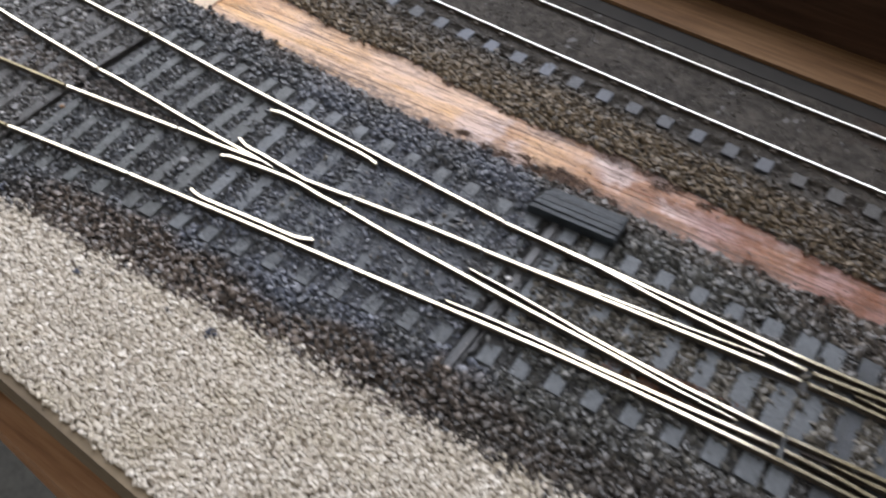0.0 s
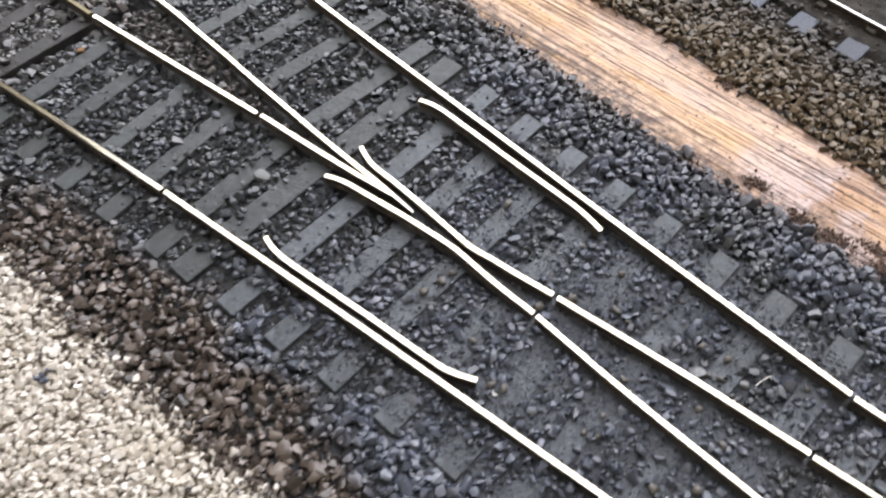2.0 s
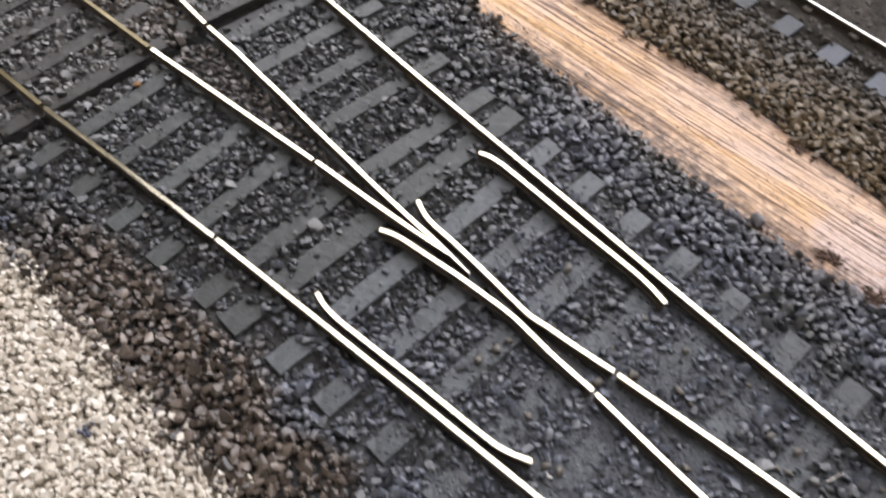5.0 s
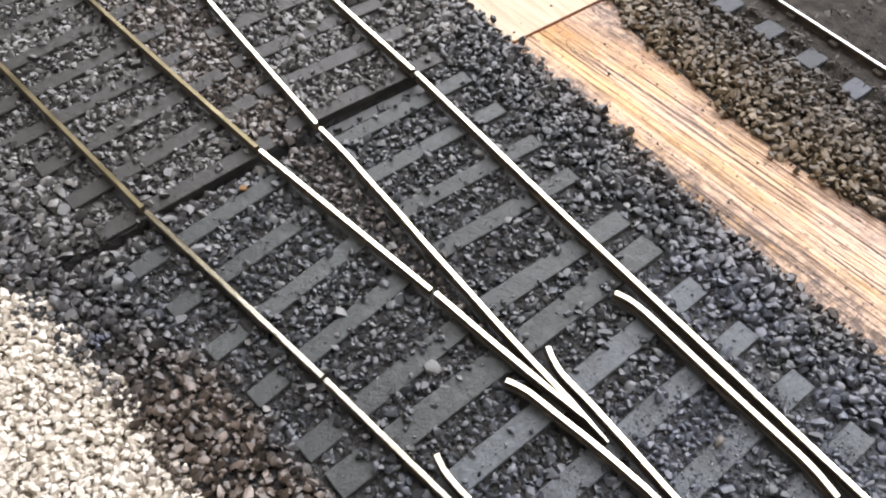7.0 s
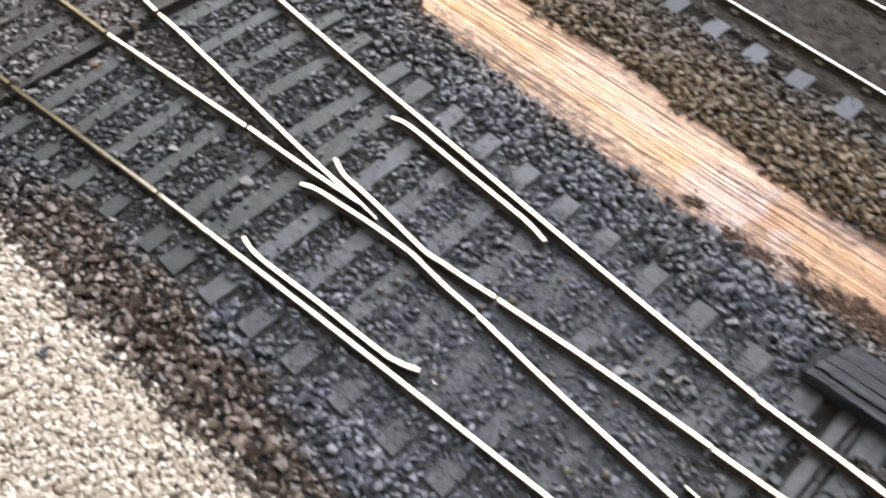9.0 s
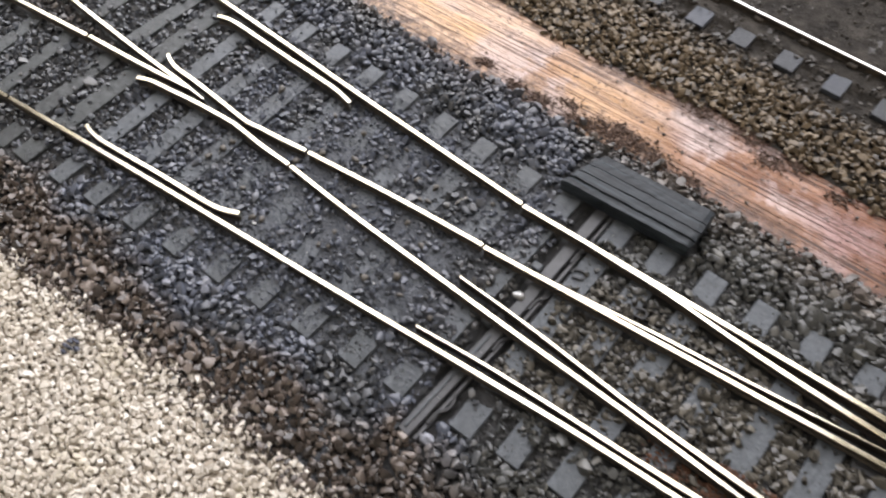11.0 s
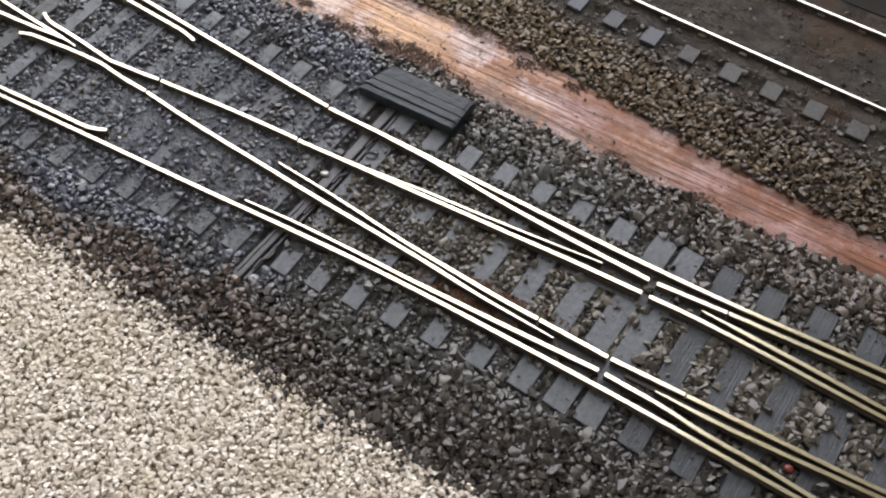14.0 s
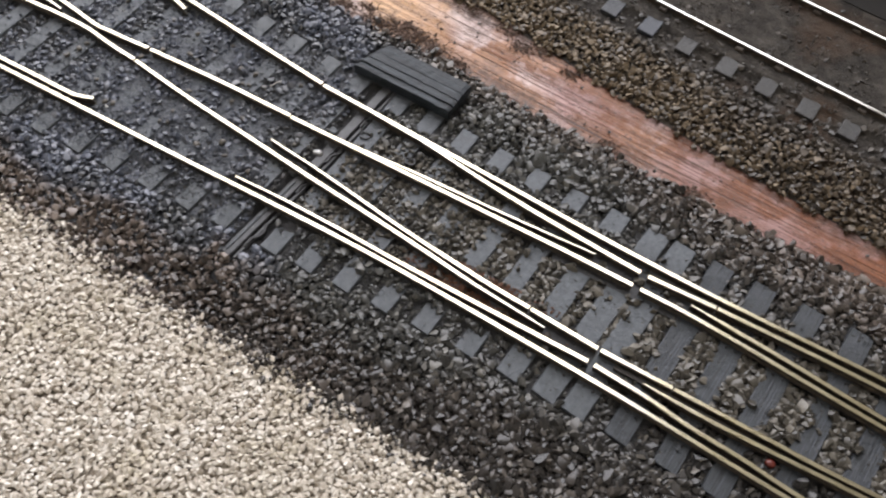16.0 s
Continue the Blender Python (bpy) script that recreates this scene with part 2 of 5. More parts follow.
def bed_dust(name, a, b, scale=260, blue=False):
    m = Mat(name, 0.44 if blue else 0.85, 0.0, 0.5 if blue else 0.25)
    n, f, stain = m.noise(scale, 6), m.noise(2200, 3), m.noise(45, 4, None, 0.6)
    c = m.ramp(n, (0.3, a), (0.7, b))
    if blue:
        # smooth slate dust lies thick round the crossing
        x, y = m.axis(0), m.math("ADD", m.axis(1), m.math("MULTIPLY", m.math("SUBTRACT", stain, 0.5), 0.03))
        zone = m.math("MULTIPLY", m.grey(x, 0.050, 0.085), m.grey(x, 0.172, 0.150))
        zone = m.math("MULTIPLY", zone, m.grey(y, 0.085, 0.070))
        c = m.mix(zone, c, m.ramp(m.noise(420, 6, None, 0.75), (0.3, (0.034, 0.037, 0.042)), (0.5, (0.085, 0.092, 0.104)), (0.72, (0.145, 0.156, 0.176))))
    else:
        c = m.mix(m.grey(stain, 0.45, 0.7, 0, 0.6), c, tuple(v * 0.55 for v in a))
        c = m.mix(m.grey(m.noise(85, 5, None, 0.7), 0.50, 0.66, 0, 0.5), c, tuple(v * 1.55 for v in b))
        c = m.mix(m.math("MULTIPLY", m.grey(m.noise(30, 4), 0.5, 0.64), m.grey(m.axis(0), 0.26, 0.32, 0, 0.6)), c, (0.075, 0.042, 0.024))
    m.colour(c)
    m.bump(m.math("ADD", n, m.math("ADD", f, m.noise(700, 4, None, 0.7))), 0.0008, 0.9)
    return m.m


def board_wood():
    m = Mat("stained_pine_board", 0.4, 0.0, 0.5)
    wide = m.noise(1.0, 4, m.mapped((11, 80, 150), 5), 0.55, 0.8)
    lines = m.math("ABSOLUTE", m.math("SUBTRACT", m.noise(1.0, 3, m.mapped((7, 640, 300), 5), 0.5, 0.15), 0.5), 0.0)
    hair = m.math("ABSOLUTE", m.math("SUBTRACT", m.noise(1.0, 2, m.mapped((14, 1250, 500), 5), 0.5, 0.15), 0.47), 0.0)
    pores = m.noise(1.0, 2, m.mapped((120, 1500, 900), 5), 0.5, 0.3)
    blot, smear, mottle = m.noise(17, 4, None, 0.6), m.noise(60, 5, None, 0.65), m.noise(330, 5, None, 0.7)
    c = m.ramp(wide, (0.32, (0.56, 0.275, 0.085)), (0.44, (0.69, 0.405, 0.170)), (0.54, (0.74, 0.475, 0.285)), (0.70, (0.78, 0.545, 0.395)))
    pink = m.ramp(wide, (0.30, (0.25, 0.096, 0.036)), (0.5, (0.37, 0.180, 0.086)), (0.72, (0.47, 0.265, 0.165)))
    red = m.ramp(wide, (0.30, (0.12, 0.036, 0.014)), (0.5, (0.22, 0.078, 0.034)), (0.72, (0.30, 0.125, 0.066)))
    x = m.math("ADD", m.axis(0), m.math("MULTIPLY", m.math("SUBTRACT", blot, 0.5), 0.26))
    c = m.mix(m.grey(x, 0.11, 0.20), c, pink)
    c = m.mix(m.grey(x, 0.19, 0.27), c, red)
    side = m.math("ADD", m.math("ADD", m.axis(1), m.math("MULTIPLY", m.axis(0), 0.15)), m.math("MULTIPLY", m.math("SUBTRACT", smear, 0.5), 0.04))
    c = m.mix(m.math("MULTIPLY", m.grey(side, 0.124, 0.138, 0, 0.4), m.grey(x, 0.20, 0.12)), c, (0.62, 0.43, 0.33))
    # pale violet-grey patches: dusty bloom plus window glare put into the colour
    glare_wash = m.math("MULTIPLY", m.grey(smear, 0.45, 0.56), m.grey(m.noise(24, 3), 0.42, 0.54, 0.0, 0.9))
    c = m.mix(m.math("MULTIPLY", glare_wash, m.grey(x, 0.06, 0.16, 0.2, 1.0)), c, m.mix(m.grey(x, 0.19, 0.27), (0.62, 0.49, 0.455), (0.40, 0.235, 0.215)))
    scar = m.grey(m.noise(1.0, 3, m.mapped((16, 70, 50), 5)), 0.36, 0.54, 0.4, 1.0)
    c = m.mix(m.math("MULTIPLY", m.grey(lines, 0.008, 0.025, 1.0, 0), scar), c, (0.060, 0.025, 0.015))
    c = m.mix(m.math("MULTIPLY", m.grey(hair, 0.006, 0.026, 0.8, 0), scar), c, (0.10, 0.044, 0.027))
    c = m.mix(m.grey(pores, 0.60, 0.66, 0, 0.55), c, (0.09, 0.044, 0.030))
    # dust that has crept out from the ballast on both sides
    wander = m.math("MULTIPLY", m.math("SUBTRACT", smear, 0.5), 0.034)
    low = m.math("ADD", m.math("ADD", m.axis(1), m.math("MULTIPLY", m.axis(0), 0.135)), wander)
    high = m.math("ADD", m.math("ADD", m.axis(1), m.math("MULTIPLY", m.axis(0), 0.16)), wander)
    dirt = m.math("MAXIMUM", m.grey(low, 0.1220, 0.1120, 0, 0.95), m.grey(high, 0.1385, 0.1480, 0, 0.85))
    dirt = m.math("MULTIPLY", dirt, m.grey(mottle, 0.38, 0.56, 0.25, 1.0))
    c = m.mix(dirt, c, (0.080, 0.050, 0.038))
    c = m.mix(m.math("MULTIPLY", m.grey(mottle, 0.54, 0.68, 0, 0.45), m.grey(x, 0.08, 0.18, 0.3, 1)), c, (0.15, 0.070, 0.042))
    c = m.mix(m.grey(m.noise(800, 4, None, 0.7), 0.60, 0.70, 0, 0.3), c, (0.66, 0.52, 0.46))
    c = m.mix(m.grey(m.noise(520, 3, None, 0.6), 0.63, 0.70, 0, 0.85), c, (0.055, 0.028, 0.020))
    m.colour(c)
    m.rough(m.grey(mottle, 0.3, 0.7, 0.36, 0.60))
    groove = m.math("ADD", m.grey(lines, 0.010, 0.034, 0, 1), m.math("ADD", m.grey(hair, 0.008, 0.034, 0, 0.6), m.math("MULTIPLY", mottle, 0.6)))
    m.bump(groove, 0.00025, 0.7)
    return m.m


def plain_wood(name, a, b, c, rough=0.5, turn=0.0, scale=(18, 300, 300), spec=0.5):
    m = Mat(name, rough, 0.0, spec)
    n = m.noise(1.0, 6, m.mapped(scale, turn), 0.6, 0.4)
    f = m.noise(1.0, 3, m.mapped((scale[0] * 3, scale[1] * 6, scale[2] * 6), turn))
    m.colour(m.mix(m.grey(f, 0.58, 0.72, 0, 0.5), m.ramp(n, (0.3, a), (0.5, b), (0.72, c)), a))
    m.bump(m.math("ADD", n, f), 0.0003, 0.4)
    return m.m


def plain(name, colour, rough=0.6, metal=0.0, grain=300, depth=0.0001):
    m = Mat(name, rough, metal)
    n = m.noise(grain, 5)
    d = tuple(v * 0.7 for v in colour)
    m.colour(m.ramp(n, (0.35, d), (0.65, colour)))
    m.bump(n, depth, 0.4)
    return m.m


def dull_rail():
    m = Mat("tarnished_rail_head", 0.42, 1.0)
    stain = m.noise(90, 5)
    m.colour(m.ramp(stain, (0.3, (0.14, 0.118, 0.066)), (0.7, (0.30, 0.255, 0.155))))
    m.bump(m.noise(1.0, 5, m.mapped((140, 2500, 900), -4)), 0.00004, 0.4)
    return m.m


def dirty_plastic(name, clean, stained):
    m = Mat(name, 0.5, 0.0, 0.45)
    m.colour(m.mix(m.grey(m.noise(130, 5, None, 0.7), 0.44, 0.64, 0, 0.85), clean, stained))
    m.bump(m.noise(600, 4), 0.0002, 0.5)
    return m.m


RAIL_DULL, RAIL_FAR = dull_rail(), far_rail_metal()
RAIL_TOP, RAIL_SIDE, SLEEPER = rail_metal(), rail_paint(), sleeper_paint()
SLEEPER_DUSTY = sleeper_paint("dusty_sleeper_paint", 1.5)
SLEEPER_WORN = sleeper_paint("worn_grey_sleeper_paint", 1.2)
SLEEPER_BROWN = sleeper_paint("brown_black_sleeper_paint", 0.5)
SLEEPER_SLATE = sleeper_paint("slate_grey_sleeper_paint", 2.0)
SLEEPER_DULL = sleeper_paint("dust_brown_sleeper_paint", 0.5)
SLEEPER_GRAINED = sleeper_paint("slate_stained_sleeper_wood", 1.2, 0.7)
STONE_NEAR, STONE_FAR, STONE_CREAM, GAP_GRIT = ballast_stone("grey_black_ballast", "near"), ballast_stone("tan_ballast", "far"), cream_stone(), gap_shade_grit()
BED_DARK = bed_dust("black_grey_dust", (0.010, 0.010, 0.010), (0.036, 0.035, 0.035), 260, True)
BED_FAR = bed_dust("grey_brown_dust", (0.022, 0.019, 0.016), (0.072, 0.064, 0.055), 230)
BED_CREAM = bed_dust("pale_glue_and_grit", (0.22, 0.18, 0.135), (0.36, 0.31, 0.25), 500)
BOARD = board_wood()
BOARD_PALE = plain_wood("bare_pale_plywood", (0.40, 0.28, 0.175), (0.52, 0.40, 0.28), (0.60, 0.49, 0.37), 0.6, 7, (26, 420, 300))
BOARD_RED = plain_wood("red_brown_board", (0.22, 0.075, 0.035), (0.36, 0.14, 0.07), (0.46, 0.21, 0.11), 0.5, 7)
FASCIA = plain_wood("dull_brown_edge_strip", (0.080, 0.057, 0.034), (0.150, 0.111, 0.066), (0.215, 0.163, 0.100), 0.7, 7, (12, 90, 400))
PLY_EDGE = plain_wood("plywood_edge", (0.16, 0.10, 0.06), (0.28, 0.19, 0.13), (0.38, 0.27, 0.19), 0.6, 7, (10, 60, 1500))
BATTEN = plain_wood("orange_pine_batten", (0.24, 0.11, 0.045), (0.38, 0.19, 0.085), (0.47, 0.27, 0.14), 0.5, 7)
FAR_WOOD = plain_wood("varnished_brown_board", (0.075, 0.037, 0.016), (0.138, 0.075, 0.034), (0.19, 0.113, 0.057), 0.65, 8, spec=0.25)
DARK_WOOD = plain_wood("dark_brown_stained_wood", (0.022, 0.011, 0.006), (0.040, 0.020, 0.011), (0.060, 0.031, 0.018), 0.75, 8, spec=0.15)
# near-black colour puts the gap's shade into the ledge
LEDGE = plain("shade_dark_ledge", (0.016, 0.014, 0.012), 0.9, 0, 60, 0.0003)
CHARRED = plain_wood("black_stained_block", (0.008, 0.010, 0.012), (0.024, 0.029, 0.034), (0.058, 0.072, 0.085), 0.45, 2, (60, 1100, 700), 0.3)
BAR_GREY = plain("grey_painted_bar", (0.082, 0.083, 0.088), 0.5, 0, 350, 0.0002)
SOLDER = plain("dull_solder", (0.42, 0.42, 0.41), 0.35, 0.8, 700, 0.0004)
TAR = plain("glossy_black_tar", (0.012, 0.012, 0.014), 0.45, 0, 260, 0.0009)
PLATE = plain("dark_grey_soldered_strip", (0.036, 0.036, 0.038), 0.6, 0, 420, 0.0003)
CARPET = plain("dark_grey_floor", (0.115, 0.115, 0.108), 0.85, 0, 60, 0.002)
WALL = plain("warm_white_wall_paint", (0.72, 0.68, 0.60), 0.8, 0, 25, 0.0005)
CEIL = plain("white_ceiling_paint", (0.52, 0.51, 0.49), 0.85, 0, 25, 0.0005)
FRAME_WHITE = plain("white_gloss_paint", (0.75, 0.75, 0.73), 0.35, 0, 30, 0.0002)
PLASTIC = dirty_plastic("grey_white_plastic", (0.66, 0.67, 0.63), (0.36, 0.34, 0.29))
PLASTIC_DIRTY = dirty_plastic("stained_grey_plastic", (0.40, 0.39, 0.35), (0.17, 0.155, 0.125))
BRASS = plain("brass", (0.70, 0.52, 0.25), 0.35, 1.0, 500, 0.0001)
WEB_BROWN = plain("dark_brown_web_filler", (0.030, 0.021, 0.014), 0.5, 0, 500, 0.0002)
CHAIR_PAINT = plain("rust_brown_chair", (0.075, 0.060, 0.047), 0.55, 0, 500, 0.0001)
WHITE_CHIP = plain("white_flake", (0.80, 0.80, 0.78), 0.5, 0, 900, 0.0001)
RUST = plain("orange_rust_dust", (0.13, 0.058, 0.030), 0.8, 0, 600, 0.0003)
BROWN_FOAM = plain("brown_scatter", (0.125, 0.078, 0.056), 0.8, 0, 700, 0.0002)
GLUE = plain("dried_white_glue", (0.24, 0.25, 0.28), 0.25, 0, 700, 0.0004)
CRUMB = plain("orange_wood_crumb", (0.30, 0.16, 0.065), 0.7, 0, 600, 0.0002)
SLATE_BLUE = plain("blue_grey_slate", (0.066, 0.074, 0.105), 0.4, 0, 500, 0.0002)
PEBBLE = plain("tan_pebble", (0.135, 0.122, 0.104), 0.4, 0, 300, 0.0003)
RED = plain("red_insulation", (0.17, 0.034, 0.024), 0.25, 0, 400, 0.0001)
COPPER = plain("bare_wire", (0.62, 0.58, 0.52), 0.3, 1.0, 400, 0.0001)


# ---- mesh helpers (all lengths in millimetres) ----
def part(name, bm, material, parent=None, label=""):
    me = bpy.data.meshes.new(name)
    bm.to_mesh(me)
    bm.free()
    for m in material if isinstance(material, (list, tuple)) else (material,):
        me.materials.append(m)
    ob = new(name, me)
    ob.parent = parent
    return tagged(ob, label)


def thing(name, label, category, group="", kind=""):
    return tagged(new(name), label, category, group, kind)


def block(bm, x0, x1, y0, y1, z0, z1, bevel=0.0, slot=0):
    vs = [bm.verts.new(Vector((x, y, z)) * MM) for x in (x0, x1) for y in (y0, y1) for z in (z0, z1)]
    fs = [bm.faces.new([vs[k] for k in q]) for q in ((0, 1, 3, 2), (4, 6, 7, 5), (0, 4, 5, 1), (2, 3, 7, 6), (0, 2, 6, 4), (1, 5, 7, 3))]
    for f in fs:
        f.material_index = slot
    if bevel:
        es = list({e for f in fs for e in f.edges})
        bmesh.ops.bevel(bm, geom=es, offset=bevel * MM, segments=1, affect="EDGES")
    return vs


def box(*size, bevel=0.0):
    bm = bmesh.new()
    block(bm, *size, bevel=bevel)
    return bm


def prism(outline, z0, z1):
    """An upright slab over a plan outline, given anticlockwise."""
    bm = bmesh.new()
    lo = [bm.verts.new((x * MM, y * MM, z0 * MM)) for x, y in outline]
    hi = [bm.verts.new((x * MM, y * MM, z1 * MM)) for x, y in outline]
    bm.faces.new(hi)
    bm.faces.new(lo[::-1])
    for k in range(len(lo)):
        n = (k + 1) % len(lo)
        bm.faces.new((lo[k], lo[n], hi[n], hi[k]))
    return bm


def line(points, x):
    """The height of a broken line at x, with its ends carried on."""
    return float(np.interp(x, [p[0] for p in points], [p[1] for p in points]))


def curve(points, step=3.0):
    """A smooth line in plan through a few points."""
    p = np.array(points, float)
    if len(p) == 2:
        n = max(2, int(np.hypot(*(p[1] - p[0])) / 12))
        return [p[0] + (p[1] - p[0]) * k / n for k in range(n + 1)]
    span = np.hypot(*(p[1:] - p[:-1]).T)
    chord = (p[1:] - p[:-1]) / span[:, None]
    tangent = [chord[0]] + [(chord[k - 1] * span[k] + chord[k] * span[k - 1]) / (span[k - 1] + span[k]) for k in range(1, len(p) - 1)] + [chord[-1]]
    out = []
    for k, h in enumerate(span):
        n = max(2, int(h / step))
        # a short neighbour keeps a long span from bowing
        u = tangent[k] * min(h, 1.5 * span[max(k - 1, 0)])
        v = tangent[k + 1] * min(h, 1.5 * span[min(k + 1, len(span) - 1)])
        for t in (j / n for j in range(n)):
            out.append((2 * t ** 3 - 3 * t * t + 1) * p[k] + (t ** 3 - 2 * t * t + t) * u + (3 * t * t - 2 * t ** 3) * p[k + 1] + (t ** 3 - t * t) * v)
    out.append(p[-1])
    return out


RAIL_LINES = []
# half a bullhead section: across, up
SECTION = ((0.66, 0.0), (0.66, 0.35), (0.28, 0.75), (0.28, 1.85), (0.62, 2.15), (0.68, 3.0), (0.56, 3.2))


def rail_mesh(points, head=1.0, tip0=1.0, tip1=1.0, taper=14.0, lift=0.0):
    """A bullhead rail along a plan line; tip0, tip1: how thin the ends are planed."""
    c = curve(points)
    RAIL_LINES.append([tuple(q) for q in c])
    run = np.concatenate([[0], np.cumsum([np.hypot(*(b - a)) for a, b in zip(c, c[1:])])])
    bm = bmesh.new()
    rows = []
    ring = [(s, z) for s, z in SECTION] + [(-s, z) for s, z in SECTION[::-1]]
    for k, q in enumerate(c):
        d = c[min(k + 1, len(c) - 1)] - c[max(k - 1, 0)]
        d = d / np.hypot(*d)
        n = np.array((-d[1], d[0]))
        w = min(1.0, tip0 + (1 - tip0) * run[k] / taper, tip1 + (1 - tip1) * (run[-1] - run[k]) / taper) * head
        rows.append([bm.verts.new(((q[0] + n[0] * s * w) * MM, (q[1] + n[1] * s * w) * MM, (z + lift) * MM)) for s, z in ring])
    top = (len(SECTION) - 2, len(SECTION) - 1, len(SECTION))
    for a, b in zip(rows, rows[1:]):
        for k in range(len(ring)):
            m = (k + 1) % len(ring)
            f = bm.faces.new((a[k], a[m], b[m], b[k]))
            f.material_index = 0 if k in top else 1
    bm.faces.new(rows[0]).material_index = 0
    bm.faces.new(rows[-1][::-1]).material_index = 0
    bmesh.ops.recalc_face_normals(bm, faces=bm.faces)
    return bm


def rail(name, parent, points, label="", top=None, **kw):
    return part(name, rail_mesh(points, **kw), (top or RAIL_TOP, RAIL_SIDE), parent, label)


def sleeper_mesh(length, width, height=3.0):
    bm = box(-width / 2, width / 2, 0, length, -height, 0, bevel=0.22)
    return bm


SLEEPERS = []


def sleeper(parent, a, b, width, lift=0.0, mat=None):
    """A timber from the plan point a to b."""
    d = np.subtract(b, a)
    length = float(np.hypot(*d))
    ob = part("sleeper", sleeper_mesh(length, width), mat or SLEEPER, parent)
    ob.matrix_basis = pose(a[0] * MM, a[1] * MM, lift * MM, 0, 0, math.degrees(math.atan2(d[1], d[0])) - 90)
    SLEEPERS.append((np.array(a, float), d / length, length, width / 2))
    return ob


# ---- the room ----
ROOM = (-1900, 1500, -1700, 520, -860, 2300)


def room():
    x0, x1, y0, y1, z0, z1 = ROOM
    tagged(part("floor", box(x0 - 100, x1 + 100, y0 - 100, y1 + 100, z0 - 60, z0), CARPET), "dark grey carpeted floor under the layout", "floor", kind="structure")
    tagged(part("ceiling", box(x0 - 100, x1 + 100, y0 - 100, y1 + 100, z1, z1 + 60), CEIL), "plain white painted ceiling", "ceiling", kind="structure")
    for name, b in (("wall_west", (x0 - 100, x0, y0, y1)), ("wall_east", (x1, x1 + 100, y0, y1)), ("wall_south", (x0 - 100, x1 + 100, y0 - 100, y0))):
        tagged(part(name, box(*b, z0, z1), WALL), "plain warm white painted wall", "wall", kind="structure")
    wx0, wx1, wz0, wz1 = WIN_X0 / MM, WIN_X1 / MM, WIN_Z0 / MM, WIN_Z1 / MM
    bm = bmesh.new()
    for b in ((x0 - 100, wx0, z0, z1), (wx1, x1 + 100, z0, z1), (wx0, wx1, z0, wz0), (wx0, wx1, wz1, z1)):
        block(bm, b[0], b[1], y1, y1 + 110, b[2], b[3])
    tagged(part("wall_north", bm, WALL), "plain warm white wall with a wide window", "wall", kind="structure")
    win = thing("window_1", "wide white-framed window above the layout", "window", kind="structure")
    part("sill", box(wx0 - 20, wx1 + 20, y1 - 12, y1 + 100, wz0 - 18, wz0 - 2, bevel=2), FRAME_WHITE, win)
    for b in ((wx0, wx0 + 30, wz0, wz1), (wx1 - 30, wx1, wz0, wz1), (wx0 + 30, wx1 - 30, wz0, wz0 + 30), (wx0 + 30, wx1 - 30, wz1 - 30, wz1)):
        part("frame", box(b[0], b[1], y1 + 20, y1 + 60, b[2], b[3], bevel=2), FRAME_WHITE, win)


room()

# ---- the baseboards: two framed boards that meet at a joint under the tracks ----
BOARD_Z = -3.0


def front_edge(x):
    return -98.8 - 0.168 * x


def joint_x(y):
    return -71.6 + 0.17 * y


def joint_gap(y):
    """Where the joint gapes, from the line of the joint: a slit in front, a wider trench under the curved track."""
    return (-3.9, 2.9) if 48 < y < 90 else (-1.3, 1.5) if y > -3 else (2.6, 4.8)


def in_joint(x, y, pad):
    gaps = np.array([joint_gap(v) for v in np.atleast_1d(y)])
    off = x - joint_x(y)
    return (off > gaps[:, 0] - pad) & (off < gaps[:, 1] + pad) & (y > -26) & (y < 89)


def board(name, label, x0, x1, mat, back=500):
    """One framed board; the end at the joint is cut askew."""
    b = thing(name, label, "baseboard")
    j, wide = 0.5, 5.6
    if x0 is None:
        out = [(joint_x(-86) + j, front_edge(joint_x(-86)) + 5.3), (x1, front_edge(x1) + 5.3), (x1, back), (joint_x(back) + j, back), (joint_x(104) + j, 104), (joint_x(104) + wide, 104), (joint_x(-26) + wide, -26), (joint_x(-26) + j, -26)]
    else:
        out = [(x0, front_edge(x0) + 5.3), (joint_x(-86) - j, front_edge(joint_x(-86)) + 5.3), (joint_x(-26) - j, -26), (joint_x(-26) - wide, -26), (joint_x(104) - wide, 104), (joint_x(104) - j, 104), (joint_x(back) - j, back), (x0, back)]
    part("board_top", prism(out, BOARD_Z - 2, BOARD_Z), mat, b)
    part("plywood", prism([(x, y) for x, y in out], BOARD_Z - 11, BOARD_Z - 2.01), PLY_EDGE, b, "raw plywood edge under the board's face")
    lo, hi = (out[0][0], x1) if x0 is None else (x0, out[1][0])
    rim = [(lo, front_edge(lo) + 1.7), (hi, front_edge(hi) + 1.7), (hi, front_edge(hi) + 5.2), (lo, front_edge(lo) + 5.2)]
    part("fascia", prism(rim, BOARD_Z - 42, BOARD_Z + 0.3), FASCIA, b, "dull brown facing strip along the edge")
    return b


board("baseboard", "stained pine baseboard with raw plywood edge carrying the turnout", None, 520, BOARD)
left_board = board("baseboard", "red-brown baseboard joined end to end with the next", -330, None, BOARD_RED)

